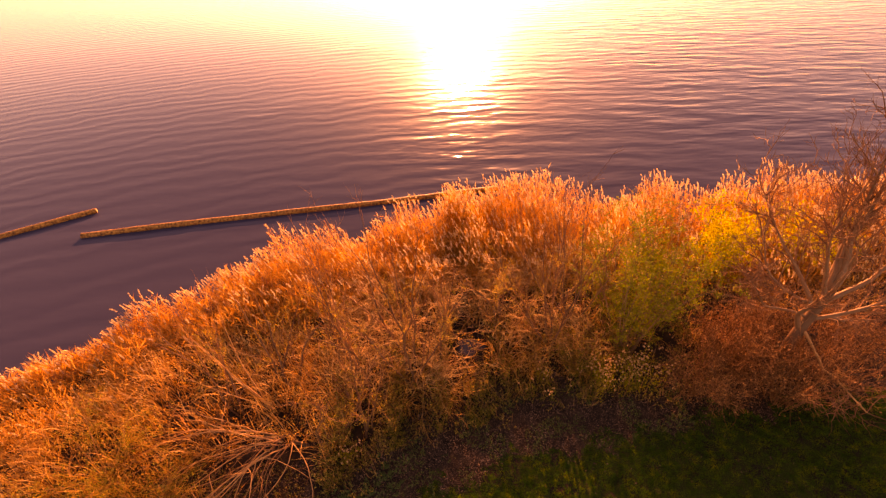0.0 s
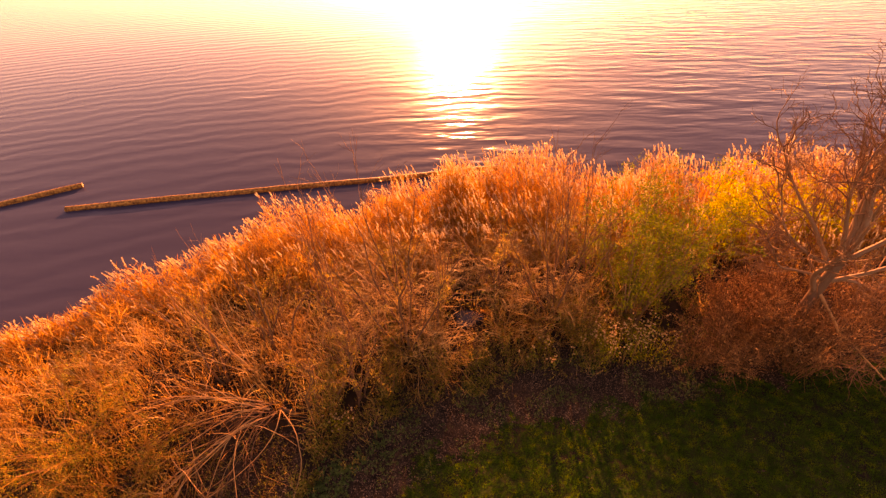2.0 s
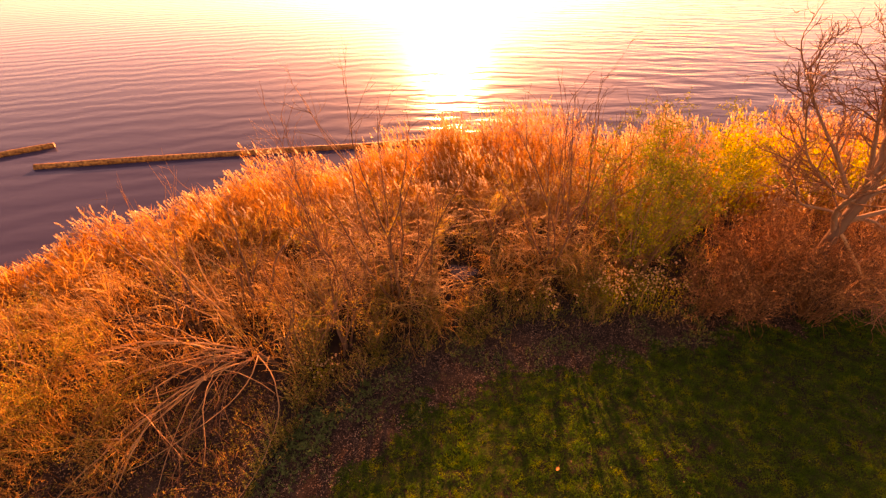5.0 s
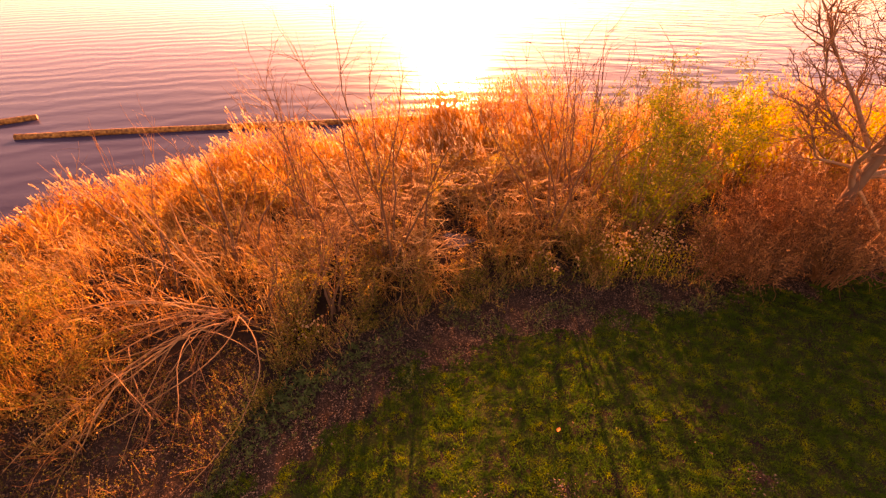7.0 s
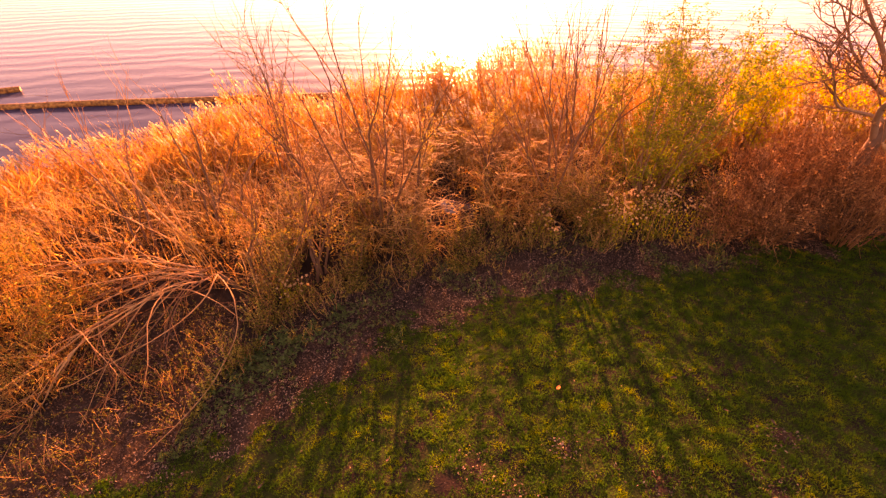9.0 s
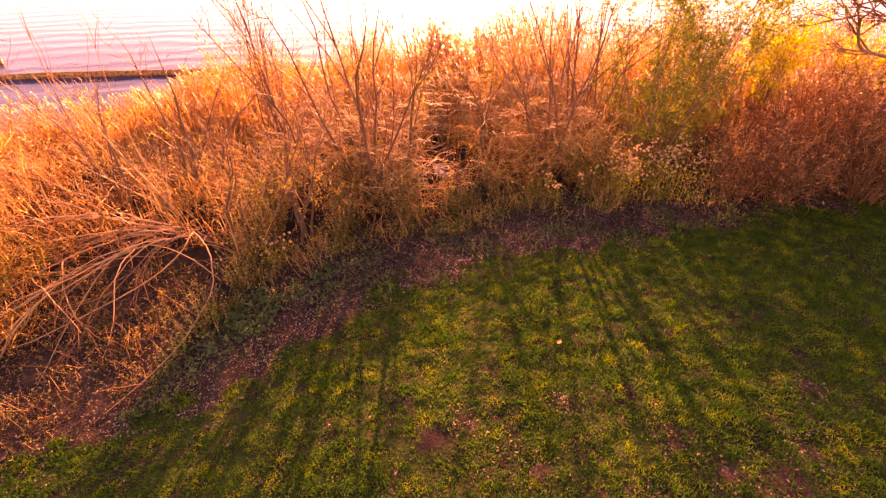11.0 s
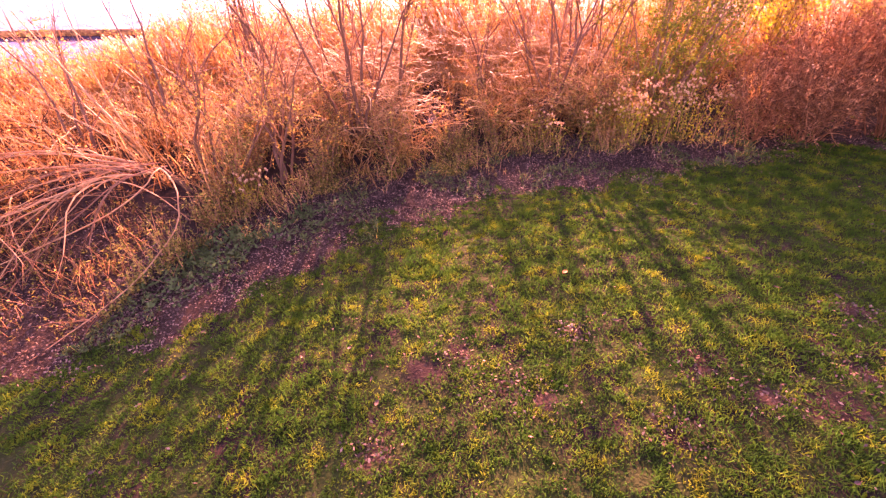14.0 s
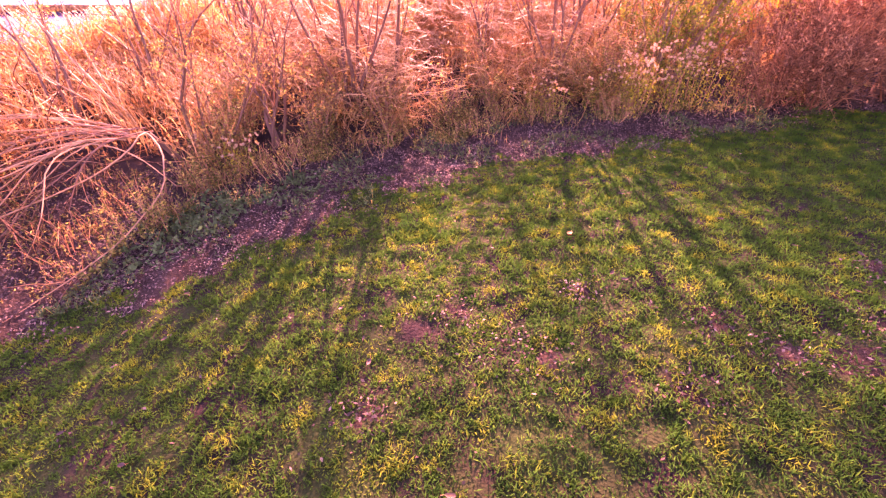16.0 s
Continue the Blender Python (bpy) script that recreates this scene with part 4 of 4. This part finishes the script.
def fallen_leaf(x, y, size, mat, label, seed):
    r = np.random.default_rng(seed)
    n = 7
    t = np.linspace(-1, 1, n)
    half = size * 0.45 * np.sqrt(np.clip(1 - t * t, 0, 1)) + 0.0006
    curl = 0.25 * size * t * t
    v = np.concatenate([np.stack([t * size, -half, curl + half * 0.5], 1), np.stack([t * size, 0 * t, curl], 1), np.stack([t * size, half, curl + half * 0.35], 1)])
    f = [(a * n + k, a * n + k + 1, (a + 1) * n + k + 1, (a + 1) * n + k) for a in range(2) for k in range(n - 1)]
    ob = tagged(new("fallen_leaf"), label, "leaf", "fallen leaves on the lawn")
    blade = mesh_object("blade", v, f, mat, ob)
    one_tube("stalk", np.array([[size, 0, 0.25 * size], [size * 1.35, 0.1 * size, 0.28 * size], [size * 1.7, 0.25 * size, 0.2 * size]]), 0.0014, 0.001, M_TWIG, blade, 4)
    ob.matrix_world = pose(x, y, float(ground_z(x, y)) + 0.03, r.uniform(-15, 15), r.uniform(-15, 15), r.uniform(0, 360))


fallen_leaf(1.23, 3.28, 0.045, M_ORANGE, "orange fallen leaf lying on the grass", 1)
r_ = np.random.default_rng(92)
for k in range(36):
    x, y = r_.uniform(-2.6, 5.5), r_.uniform(0.8, 5.2)
    if y < lawn_edge(x) - 0.1:
        fallen_leaf(x, y, r_.uniform(0.018, 0.032), M_LITTER, "small dry brown leaf on the grass", 200 + k)


# ---- wet hollow among the willows ----
def puddle(x, y, rx, ry, seed):
    r = np.random.default_rng(seed)
    n = 40
    a = np.arange(n) * 2 * math.pi / n
    k = 1 + 0.16 * np.sin(3 * a + 1) + 0.10 * np.sin(5 * a + 2) + r.normal(0, 0.03, n)
    rim = np.stack([rx * k * np.cos(a), ry * k * np.sin(a), 0 * a], 1)
    v = np.concatenate([rim, [[0, 0, 0]]])
    f = [(i, (i + 1) % n, n) for i in range(n)]
    ob = mesh_object("puddle", v, f, M_PUDDLE)
    tagged(ob, "shallow grey puddle in a hollow among the willows", "puddle", kind="structure")
    ob.location = (x, y, float(ground_z(x, y)) + 0.03)


puddle(0.1, 8.3, 0.34, 0.28, 44)
